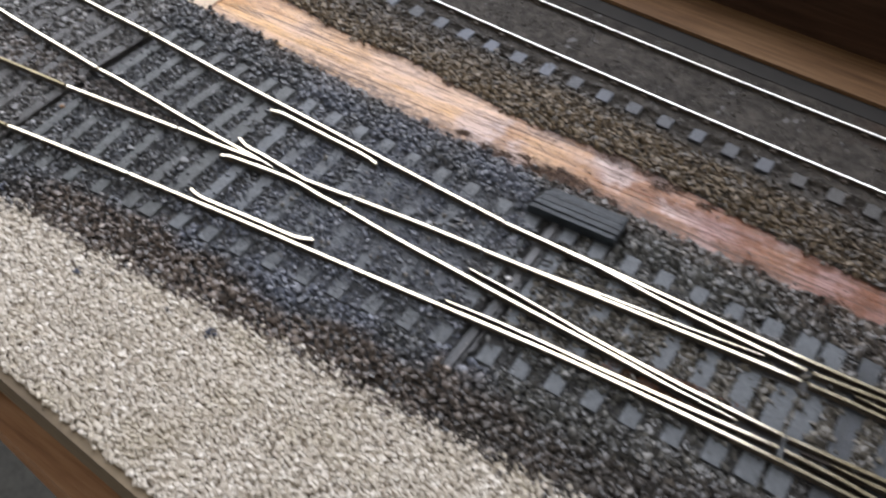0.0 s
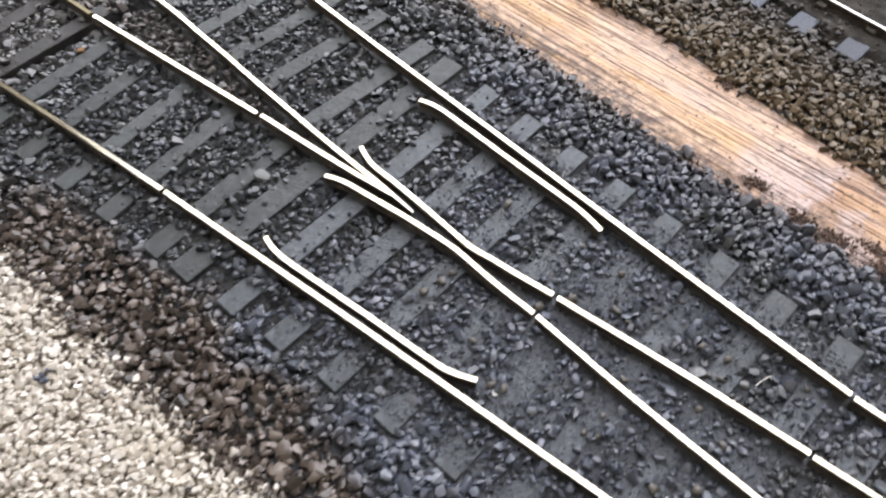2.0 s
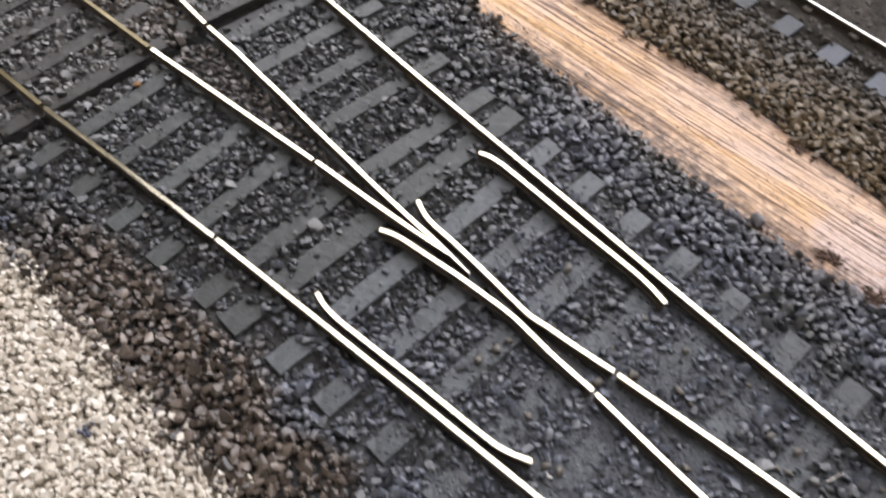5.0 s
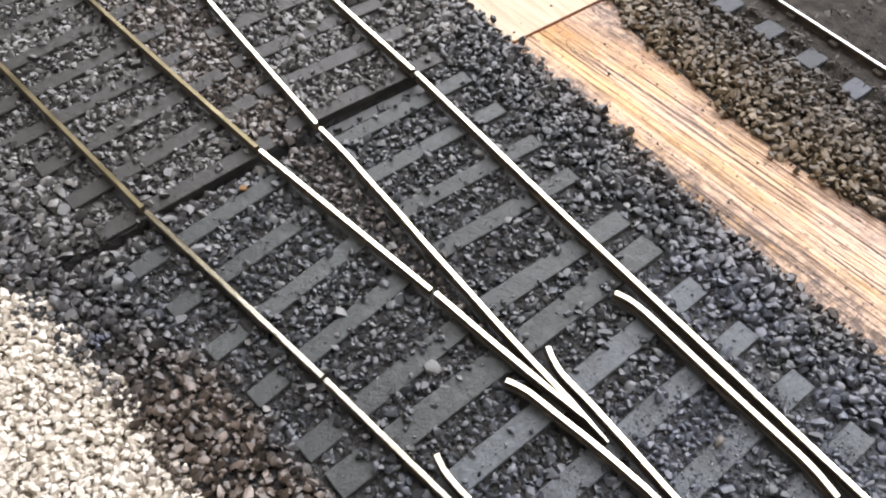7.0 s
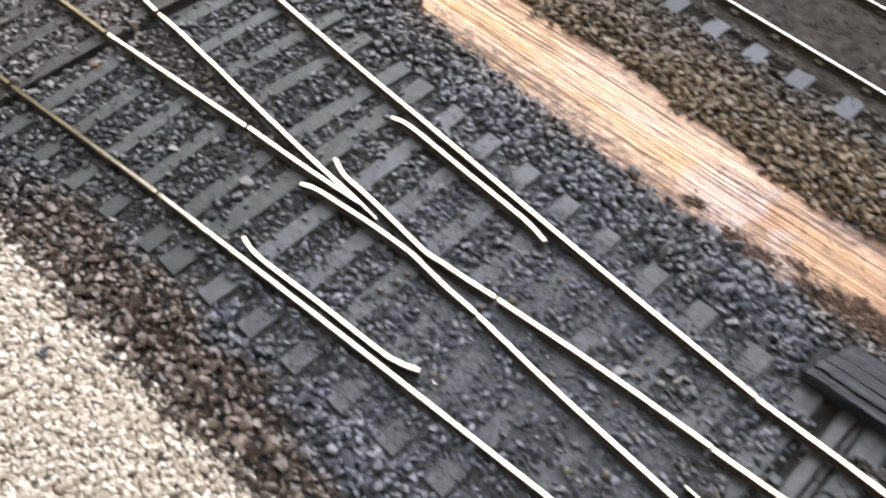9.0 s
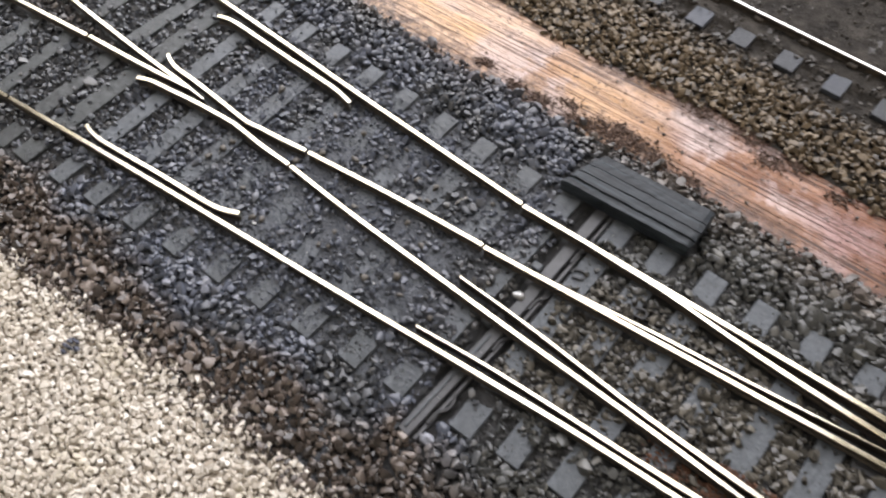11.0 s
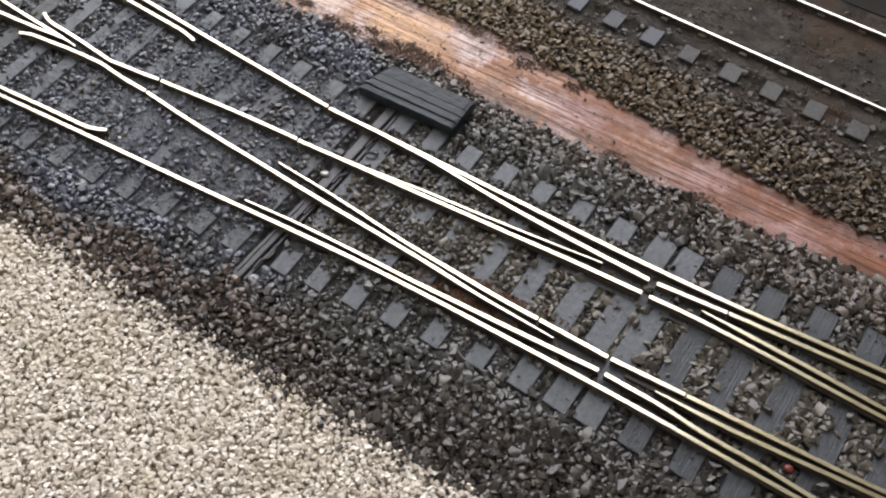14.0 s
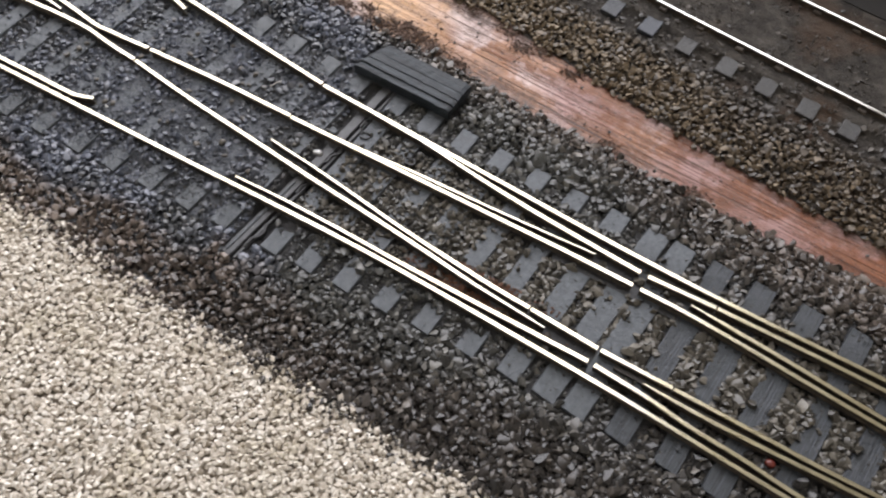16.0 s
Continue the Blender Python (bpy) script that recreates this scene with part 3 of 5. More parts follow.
# below the edge: a beam of the trestle with a grey plastic bracket on it
beam = thing("trestle_beam", "orange-brown pine beam of the trestle below the board's edge", "beam")
part("timber", prism([(-330, -48), (400, -180), (400, -150), (-330, -22)], -115, -72), BATTEN, beam)
for x in (-250, 300):
    y = -104 - 0.18 * x
    part("leg", box(x - 20, x + 20, y + 4, y + 28, -860, -115.1, bevel=1.5), BATTEN, beam)
bracket = thing("plastic_bracket", "grey-white plastic bracket fixed on the trestle beam", "bracket")
part("plate", box(-22, 22, -14, 14, 0, 4, bevel=0.8), PLASTIC, bracket)
part("lip", box(-22, 22, -14, -11.5, 4.0, 6.5, bevel=0.6), PLASTIC, bracket)
part("arm", box(-62, -34.2, -11, 13, 0, 6, bevel=1.0), PLASTIC_DIRTY, bracket, "stained grey arm of the bracket")
part("recess", box(-31, -20, -4, 14, 4.0, 6.5, bevel=0.9), CHARRED, bracket, "black recess")
part("rib", box(-34, -31.2, -13, 12, 0, 10, bevel=0.5), PLASTIC, bracket)
part("socket", box(-2, 4, -6, 1, 4.0, 4.8, bevel=0.3), CHARRED, bracket, "black square socket")
part("slot", box(10.5, 23, -1, 6, 4.0, 4.6, bevel=0.25), CHARRED, bracket, "black slot under the hooks")
part("screw", box(6, 9.5, -1, 2.5, 4.0, 5.2, bevel=0.6), DARK_WOOD, bracket, "dark screw head")
for hx in (13.0, 20.5):
    bm = bmesh.new()
    ring = []
    for k in range(9):
        a = math.pi * (0.1 + 0.9 * k / 8)
        cx, cz = hx + 3.0 * math.cos(a), 4.0 + 4.2 * math.sin(a)
        ring.append([bm.verts.new(((cx + dx) * MM, (2 + dy) * MM, (cz + dz) * MM)) for dx, dy, dz in ((0.6, -2, 0), (0.6, 2, 0), (-0.6, 2, 0.3), (-0.6, -2, 0.3))])
    for p, q in zip(ring, ring[1:]):
        for k in range(4):
            m = (k + 1) % 4
            bm.faces.new((p[k], p[m], q[m], q[k]))
    bm.faces.new(ring[0])
    bm.faces.new(ring[-1][::-1])
    bmesh.ops.recalc_face_normals(bm, faces=bm.faces)
    part("hook", bm, PLASTIC, bracket)
bracket.matrix_basis = pose(-50 * MM, -93.5 * MM, -72 * MM, 0, 0, -9)

# broken lines in plan: where each ballast bed ends
STRIP_LO = ((-325.4, 158), (-72, 124), (-47.3, 119.5), (-9.9, 115), (40.2, 104), (96.6, 94.5), (150.9, 89), (191.1, 87), (231.4, 80.5), (294.8, 75), (354.1, 72), (704.2, 60))
STRIP_HI = ((-325.4, 222), (-41.4, 161), (-27.6, 153), (17.1, 142), (42.3, 137.5), (68.4, 136), (95.6, 130), (143.9, 120), (192.1, 119), (225.3, 112), (272.6, 102), (303.8, 96), (351.1, 90), (704.2, 72))
CREAM = ((-76, -39), (-67, -35), (-43, -33.5), (-17, -34), (1, -36), (23, -37.6), (60, -39), (115, -40), (150, -43), (213, -45), (264, -46), (320, -50), (700, -90))
LOW_EDGE = ((-330, -70), (-102, -48), (-82, -41), (-74, -37)) + tuple((x, y) for x, y in CREAM if x > -70)
FAR_EDGE = ((-330, 316), (74, 243), (137, 229.5), (210, 215), (255, 207.5), (290, 201), (320, 196), (700, 158))

# the bare pale panel of the neighbouring board between the tracks
part("board_face", prism([(-330, 150), (joint_x(108) - 0.6, 108), (joint_x(166) - 0.6, 166), (-330, 232)], BOARD_Z, BOARD_Z + 0.25), BOARD_PALE, left_board, "bare pale plywood face")


# ---- ballast beds ----
def bed(name, lo, hi, x0, x1, height, mat, label, step=3.0):
    """A sheet of bound dust between two plan lines."""
    nx, ny = int((x1 - x0) / step), 70
    vs, fs = [], []
    for i in range(nx + 1):
        x = x0 + (x1 - x0) * i / nx
        a, b = lo(x), hi(x)
        for k in range(ny + 1):
            y = a + (b - a) * k / ny
            vs.append((x * MM, y * MM, (height(x, y, y - a, b - y) + 0.25 * noise.noise((x * 0.3, y * 0.3, 0))) * MM))
    for i in range(nx):
        for k in range(ny):
            p = i * (ny + 1) + k
            fs.append((p, p + ny + 1, p + ny + 2, p + 1))
    me = bpy.data.meshes.new(name)
    me.from_pydata(vs, [], fs)
    me.materials.append(mat)
    return tagged(new(name, me), label, "ballast", kind="structure")


FAR_NEAR = [(x, 192.7 - 0.1765 * x + 0.0000745 * x * x) for x in range(-330, 521, 50)]
FAR_BACK = [(x, 228.6 - 0.1735 * x + 0.0000700 * x * x) for x in range(-330, 521, 50)]


STOCK_FAR = ((-69, 87), (8, 74.2), (60.4, 66.3), (100.6, 60), (161, 51.2), (238.4, 45.3), (281.7, 42), (311.9, 40.4), (402.4, 38))


def near_height(x, y, a, b):
    rim = min(a / 22.0, b / 14.0, 1.0)
    lo, hi = joint_gap(y)
    dip = min(1.0, max(0.0, (min(x - joint_x(y) - lo, hi - x + joint_x(y)) + 0.5) / 0.8)) if -26 < y < 89 else 0.0
    patch = noise.noise((x * 0.045, y * 0.06, 5.0)) * 1.2
    dusty = min(1.0, max(0.0, (x - 64) / 20)) * min(1.0, max(0.0, (168 - x) / 12)) * min(1.0, max(0.0, (y - 1) / 4)) * min(1.0, max(0.0, (60 - y) / 8))
    # stones and dust heaped against the outer faces of the stock rails
    along_rail = min(1.0, max(0.0, (x + 78) / 10 if y < 0 else (x - 30) / 30)) * min(1.0, max(0.0, (290 - x) / 30)) * min(1.0, max(0.0, 1.2 + 1.8 * noise.noise((x * 0.07, y * 0.02, 1.0))))
    out = max(-y, y - line(STOCK_FAR, x))
    heap = along_rail * min(1.0, max(0.0, (6.4 - out) / 2.0)) * min(1.0, max(0.0, out / 1.0))
    trench = 1.0 if abs(x - 171.6 - (y + 20) * 0.105) < 4.6 and -22 < y < 62 else 0.0
    dusty *= 1.0 - trench
    heap *= 1.0 - trench
    return -2.7 + 1.5 * max(rim, 0.0) + 1.45 * heap - 1.0 * trench - 4.6 * dip + 1.5 * dusty * min(1.0, max(0.0, 0.75 + patch))


def far_height(x, y, a, b):
    inside = min(max((y - line(FAR_NEAR, x) + 9.6) / 2.5, 0.0), 1.0)
    return -2.9 + 1.45 * min(a / 16.0, 1.0) + (1.95 + 0.20 * noise.noise((x * 0.09, y * 0.11, 4.0)) + 0.12 * noise.noise((x * 0.3, y * 0.3, 7.0))) * inside


def cream_height(x, y, a, b):
    return -2.7 + 0.5 * min(a / 6, 1.0) - 0.2


X0, X1 = -330, 520
near_bed = bed("ballast_bed", lambda x: (line(LOW_EDGE, x)) - 3, lambda x: line(STRIP_LO, x), X0, X1, near_height, BED_DARK, "black-grey glued dust under the turnout's ballast", 1.0)
far_bed = bed("far_ballast_bed", lambda x: line(STRIP_HI, x), lambda x: line(FAR_EDGE, x), X0, X1, far_height, BED_FAR, "dirty grey-brown dust under the further track")
bed("gravel_bed", lambda x: front_edge(x) + 5.2, lambda x: line(CREAM, x) - 0.5, joint_x(-70) + 1, X1, cream_height, BED_CREAM, "pale glued grit under cream chippings")

# ---- the turnout ----
turnout = thing("turnout_track", "handmade model turnout with bright rails on dark grey sleepers", "railway track")

# stock rail along the front, with an insulating cut
rail("stock_rail", turnout, [(-70, -1.6), (-34.5, -0.7), (-0.5, 0)], "brassy worn rail head")
rail("stock_rail", turnout, [(0.5, 0), (60.4, 0.3), (140.8, 0.1), (180, 0.2), (206.2, 0.0), (233.4, -1.0), (263.6, -2.6), (301.8, -5.0), (337, -8.0), (382.3, -11.5), (523.1, -22)])
# straight road, far rail up to the crossing nose
rail("point_rail", turnout, [(-66.3, 32.7), (0.3, 33.5)])
rail("point_rail", turnout, [(1.6, 33.7), (20, 33.5), (38, 33.6), (47, 33.7)], tip1=0.5)
rail("splice_rail", turnout, [(-61.1, 50.0), (-46.5, 48.3), (-37, 46.7), (-22.4, 44.5), (-13.5, 42.9), (-6, 41.7), (7, 39.7), (21, 37.5), (36, 35.5), (46, 34.2), (54.6, 32.8)], tip1=0.3, lift=-0.05)
# curved stock rail
rail("stock_rail", turnout, [(-58.2, 85.2), (8, 74.2), (60.4, 66.3), (100.6, 60.0), (160.5, 51.4)])
rail("stock_rail", turnout, [(161.3, 51.0), (193.2, 48.7), (238.4, 45.3), (281.7, 42.0), (311.9, 40.4), (348.1, 39.6), (382.3, 38.8), (523.1, 34)])
# wing and closure rails
rail("wing_rail", turnout, [(30.6, 41.4), (33.2, 39.9), (36.6, 38.6), (45.6, 37.4), (56.8, 35.6), (67.8, 33.7), (72.5, 33.0), (77.5, 33.2), (86.2, 33.3), (95.4, 33.7)])
rail("closure_rail", turnout, [(96.6, 33.6), (132.8, 34.0), (158.4, 33.5)])
rail("closure_rail", turnout, [(159.2, 33.2), (185, 32.9), (205, 32.6), (225, 32.4), (245, 32.1), (266, 31.9), (290.5, 31.2)])
rail("wing_rail", turnout, [(29.4, 28.3), (32, 29.2), (35, 29.8), (42.6, 30.1), (52, 30.5), (61.4, 30.5), (70, 30.2), (75, 29.4), (82, 28.2), (94.4, 26.8)])
rail("closure_rail", turnout, [(95.4, 26.6), (119.6, 22.7), (153.9, 18.3), (179.8, 15.0), (205, 12.1), (226, 9.5), (247, 6.6), (262, 5.1), (272, 4.1)], tip1=0.25, taper=40)
# check rails with flared ends
rail("check_rail", turnout, [(30.5, 5.2), (33.7, 4.0), (38.2, 3.35), (62.4, 3.4), (86.5, 3.35), (90.2, 4.2), (93.6, 5.4)])
rail("check_rail", turnout, [(32.5, 64.2), (36.2, 65.0), (40.2, 64.9), (62.4, 61.9), (86.5, 58.7), (90.5, 57.8), (95.1, 56.3)])
# blades and rails of the interlaced switch beyond
rail("switch_blade", turnout, [(156.9, 3.0), (176.1, 3.3), (198.2, 2.8), (220, 1.9), (241.4, 1.4), (268, 0.9), (288.2, 0.6)], tip0=0.45, taper=75)
rail("switch_blade", turnout, [(158.6, 21.6), (177, 19.3), (200, 15.7), (212, 13.7), (234, 10.9), (254, 8.7), (265, 7.9)], tip0=0.45, taper=75)
rail("closure_rail", turnout, [(265.7, 7.8), (289.2, 5.9)])
rail("switch_blade", turnout, [(160.6, 33.3), (188, 33.6), (200, 34.0), (210, 34.3), (232, 34.5), (253, 34.9), (275.4, 35.6)], head=0.85, tip0=0.25, tip1=0.3, taper=80, lift=-0.05)
rail("switch_blade", turnout, [(162, 50.7), (177, 49.6), (193, 48.1), (205, 47.0), (215, 45.5), (229, 43.3), (250, 40.6), (271, 38.5), (291.0, 36.7)], tip0=0.25, taper=75, lift=-0.05)
rail("point_rail", turnout, [(293.2, 31.0), (305.8, 30.6), (317.9, 29.7), (338, 27.7), (355, 25.9), (370, 24.4), (523.1, 9)])
rail("point_rail", turnout, [(293.8, 36.5), (316.7, 36.7)])
rail("point_rail", turnout, [(317.2, 36.7), (349.1, 36.3), (382.3, 35.4), (523.1, 30)])
rail("point_rail", turnout, [(290.4, 0.4), (310, -1.5), (322, -3.4), (340, -5.1), (354, -7.0), (382.3, -9.2), (523.1, -19.2)])
rail("point_rail", turnout, [(290.3, 5.8), (313.9, 5.2)])
rail("point_rail", turnout, [(314.4, 5.1), (328, 4.7), (345, 4.1), (361, 3.6), (378, 3.6), (523.1, 2.0)])
rail("switch_blade", turnout, [(305.6, 2.2), (314, 1.7), (330, 1.1), (346, 1.1), (370, 1.3), (523.1, -0.5)], tip0=0.3)
rail("switch_blade", turnout, [(309.4, 33.7), (325, 32.2), (344, 30.2), (361, 28.1), (372, 26.8), (523.1, 11.5)], tip0=0.3)

TURNOUT_TIMBERS = []
# where the two roads part, each has short timbers of its own, square to its rails
for near_x, near_end, far_start, far_x, wide in ((-58.1, -56.8, -56.0, -48.5, 5.2), (-41.4, -41.2, -40.2, -32.2, 5.2), (-25.0, -25.3, -24.9, -16.0, 5.2), (-8.6, -8.9, -9.0, -0.4, 5.4), (9.0, 11.2, 11.2, 18.7, 6.0)):
    inner = 50.0 - 0.152 * (far_start + 61)
    for a, b in (((near_x, -14.2), (near_end, 35.6)), ((far_start, inner - 1.8), (far_x, line(STOCK_FAR, far_x) + 14.0))):
        TURNOUT_TIMBERS.append((sleeper(turnout, a, b, wide, random.uniform(-0.12, 0.08)), SLEEPERS[-1]))
# timbers: near end and far end along the track, as pairs of x
TIMBERS = ((19.7, 28.6, 7.2), (35.4, 44.1, 6.2), (50.8, 59.8, 6.2),
           (67, 75.7, 6.2), (83.2, 91.5, 6.2), (99.6, 106.6, 6.2), (114.9, 123.1, 6.2), (130.9, 138.8, 6.7), (146.7, 155.7, 6.7), (161.4, 170, 6.7), (181.5, 187.7, 6.7),
           (195, 201.8, 6.7), (209, 216.3, 6.7), (223.6, 231.2, 6.7), (238.3, 245.9, 6.7), (253.9, 260.8, 6.7), (268.9, 276.2, 7.4), (281.3, 290.3, 8.0), (291.1, 299.8, 8.0),
           (305.4, 313.5, 7.6), (321.1, 328.2, 7.6), (336, 344, 7.6), (352.1, 360.1, 7.6), (368.2, 376.2, 7.6), (384.3, 392.3, 7.6), (400.4, 408.4, 7.6))
for near_x, far_x, wide in TIMBERS:
    ya = -14.2 if near_x < 260 else -14.2 - (near_x - 260) * 0.05
    yb = line(STOCK_FAR, far_x) + 14.0
    lean = (far_x - near_x) / (yb - 7 - (ya + 4))
    timber = sleeper(turnout, (near_x - 4 * lean, ya), (far_x + 7 * lean, yb), wide, random.uniform(-0.12, 0.08), SLEEPER_DUSTY if 30 < near_x < 165 else SLEEPER_GRAINED if near_x > 300 else SLEEPER_WORN if near_x > 165 else None)
    TURNOUT_TIMBERS.append((timber, SLEEPERS[-1]))

# dark pins on both sides of the rails, driven into the timbers
spike_bm = bmesh.new()
bmesh.ops.create_cone(spike_bm, cap_ends=True, segments=7, radius1=0.42 * MM, radius2=0.30 * MM, depth=0.9 * MM)
spike_mesh = bpy.data.meshes.new("spike")
spike_bm.to_mesh(spike_mesh)
spike_bm.free()
spike_mesh.materials.append(PLATE)
for timber, (a, d, length, half) in TURNOUT_TIMBERS:
    if a[0] < 60:
        continue
    side = np.array((d[1], -d[0]))
    hits = []
    for pts in RAIL_LINES:
        for p, q in zip(pts, pts[1:]):
            u, v = (np.array(p) - a) @ side, (np.array(q) - a) @ side
            if u * v <= 0 and u != v:
                hits.append(float((np.array(p) + (np.array(q) - p) * u / (u - v) - a) @ d))
    hits = sorted(h for h in hits if 8 < h < length - 8)
    for h in hits:
        for way in (-1.9, 1.9):
            if min([abs(h + way - o) for o in hits if o != h] or [9]) < 1.5 or random.random() < 0.25:
                continue
            for across in (-half * 0.42, half * 0.42):
                pin = new("spike", spike_mesh)
                pin.parent = timber
                pin.matrix_basis = pose((across + random.uniform(-0.3, 0.3)) * MM, (h + way + random.uniform(-0.2, 0.2)) * MM, 0.35 * MM, random.uniform(-10, 10), random.uniform(-10, 10), 0)

# soldered strips under the closely set rails
for outline in (((263.6, 2.5), (301.8, -0.5), (313.9, 3.5), (313.9, 7.5), (281.7, 8.5), (263.6, 9.5)), ((263.6, 29), (319.9, 27.5), (319.9, 38.5), (281.7, 39.5), (263.6, 40)),
                ((62.4, 29.5), (80.5, 27.5), (112.7, 22.5), (114.7, 35), (80.5, 35))):
    part("strip", prism(outline, -2.5, 0.05), PLATE, turnout, "dark grey soldered strip under the rails")

# tracks on the neighbouring board, up to the joint
front_track = thing("straight_track", "straight model track with dull brass rails on buried sleepers", "railway track")
rail("rail", front_track, [(-71.8, -1.6), (-147.9, -1.2), (-325.4, 1)], top=RAIL_DULL)
rail("rail", front_track, [(-67.8, 32.7), (-113.4, 33.6), (-162.7, 35), (-325.4, 40)], top=RAIL_DULL)
sleeper(front_track, (-74.9, -14.2), (-69.9, 39), 5.4, -0.1, SLEEPER_BROWN)
for x in (-89.3, -105.6, -121, -137, -153.5, -169.5, -185.5, -201.5, -218, -234, -250):
    sleeper(front_track, (x - 0.6, -14.2), (x + 2.0, 46), 5.4, random.uniform(-0.2, 0.05), SLEEPER_BROWN)
back_track = thing("curved_track", "curved model track with worn bright rails on dark sleepers", "railway track")
rail("rail", back_track, [(-63.1, 50.3), (-132.1, 62.0), (-325.4, 104)])
rail("rail", back_track, [(-59.8, 85.4), (-102.5, 91.2), (-157.8, 100), (-325.4, 137)])
for k in range(12):
    x = -66.9 - 16.7 * k
    sleeper(back_track, (x - 4.2, 44.5 - (x + 66) * 0.16), (x + 5.4, 98 - (x + 66) * 0.16), 5.6, random.uniform(-0.2, 0.05), SLEEPER_BROWN)

# ---- the further track ----
far_track = thing("far_track", "model track with bright rails on slate grey sleepers in dust", "railway track", kind="")
rail("rail", far_track, FAR_NEAR, head=0.72, top=RAIL_FAR)
rail("rail", far_track, FAR_BACK, head=0.72, top=RAIL_FAR)
chair_bm = box(-1.6, 1.6, -2.1, 2.1, 0, 1.5, bevel=0.35)
chair_ob = None
for k in range(30):
    x = 90.0 + 16.55 * (k - 13)
    y = line(FAR_NEAR, x)
    slope = (line(FAR_NEAR, x + 15) - line(FAR_NEAR, x - 15)) / 30
    s = sleeper(far_track, (x + slope * 15 + random.uniform(-0.5, 0.5), y - 15.2 + random.uniform(-0.5, 0.6)), (x - slope * 50, y + 50), random.uniform(6.5, 7.2), random.uniform(0.2, 0.42), SLEEPER_SLATE if x < 272 else SLEEPER_DULL)
    for off in (15.4, 52.1):
        if chair_ob is None:
            chair_ob = part("chair", chair_bm, CHAIR_PAINT, s)
            c = chair_ob
        else:
            c = new("chair", chair_ob.data)
            c.parent = s
        c.matrix_basis = pose(0, off * MM, 0)

# ---- tie bars under the blades, with their trench ----
tie = thing("tie_bar", "grey twin tie bar between sleepers under the switch blades", "tie bar")
for x, w, top in ((169.3, 3.6, -0.35), (172.6, 1.1, -0.75)):
    s = part("bar", box(-w / 2, w / 2, 0, 40.5, -2.3, top, bevel=0.25), BAR_GREY, tie)
    s.matrix_basis = pose(x * MM, -21.5 * MM, 0, 0, 0, -8.5)
    s = part("bar", box(-w / 2, w / 2, 0, 45, -2.3, top - 0.05, bevel=0.25), BAR_GREY, tie)
    s.matrix_basis = pose((x + 6.2) * MM, 19.5 * MM, 0, 0, 0, -6.5)

def strap(points, width, z0, z1):
    """A bent flat strip on edge along a plan line."""
    c = curve(points, 1.0)
    lo, hi = [], []
    for k, q in enumerate(c):
        d = c[min(k + 1, len(c) - 1)] - c[max(k - 1, 0)]
        n = np.array((-d[1], d[0])) / np.hypot(*d) * width / 2
        lo.append(tuple(q - n))
        hi.append(tuple(q + n))
    return prism(lo + hi[::-1], z0, z1)


# added strips: dark brown for webs and shadow between the last yard's close rails
for bend, end in (((-0.5, -3.4, -6.4, -8.9), -20.2), ((3.7, 3.1, 2.6, 2.3), 0.8), ((32.3, 30.0, 27.4, 25.2), 10.5), ((38.5, 38.2, 37.4, 37.0), 32.0)):
    pts = [(296, bend[0]), (320, bend[1]), (345, bend[2]), (370, bend[3]), (523.1, end)]
    part("packing_strip", strap(pts, 1.3, -1.0, 1.1), WEB_BROWN, turnout, "added dark brown filler for webs and shadow between close rails")

for y in (-16.5, 9.0, 24.5, 43.5):
    x = 172.8 + (y + 20) * 0.13
    part("spring_clip", strap([(x, y), (x + 0.6, y + 4), (x + 2.2, y + 5.6), (x + 2.6, y + 8.0), (x + 1.4, y + 10.5)], 0.7, -2.2, -0.15), PLATE, tie, "bent black strip beside the bar")
part("ridge", box(-0.35, 0.35, 0, 33, -1.0, 0.12, bevel=0.1), SLEEPER_WORN, tie, "raised worn ridge along the bar").matrix_basis = pose(169.0 * MM, -20 * MM, 0, 0, 0, -8.5)
for y, z in ((-21.0, 0.1), (16.0, 0.15), (37.5, 0.1)):
    part("packing", box(-1.5, 1.5, -1.2, 1.2, -2.4, z, bevel=0.3), SLEEPER_DUSTY, tie, "small grey packing piece").matrix_basis = pose((166.3 + (y + 20) * 0.13) * MM, y * MM, 0, 0, 0, -8)

# wire staples on the timbers beside the bar, and a blob of solder on it
for x, y, turn in ((167.0, 43.8, 20), (184.7, 40.8, 15), (163.5, 5.2, 25), (204.0, 39.0, 10)):
    loop = strap([(-1.5, -1.1), (1.5, -1.1), (1.9, 0.0), (1.5, 1.1), (-1.5, 1.1), (-1.9, 0.1)], 0.45, -0.1, 0.55)
    part("staple", loop, PLATE, turnout, "small dark wire staple").matrix_basis = pose(x * MM, y * MM, 0, 0, 0, turn)
bm = bmesh.new()
bmesh.ops.create_icosphere(bm, subdivisions=2, radius=1.0)
for v in bm.verts:
    v.co *= 1 + 0.35 * noise.noise(v.co * 1.4)
    v.co = Vector((v.co.x * 2.0, v.co.y * 1.3, v.co.z * 0.8)) * MM
for f in bm.faces:
    f.smooth = True
part("solder_blob", bm, SOLDER, tie, "bright grey blob of solder").matrix_basis = pose(174.3 * MM, 26.6 * MM, -0.1 * MM, 0, 0, 15)

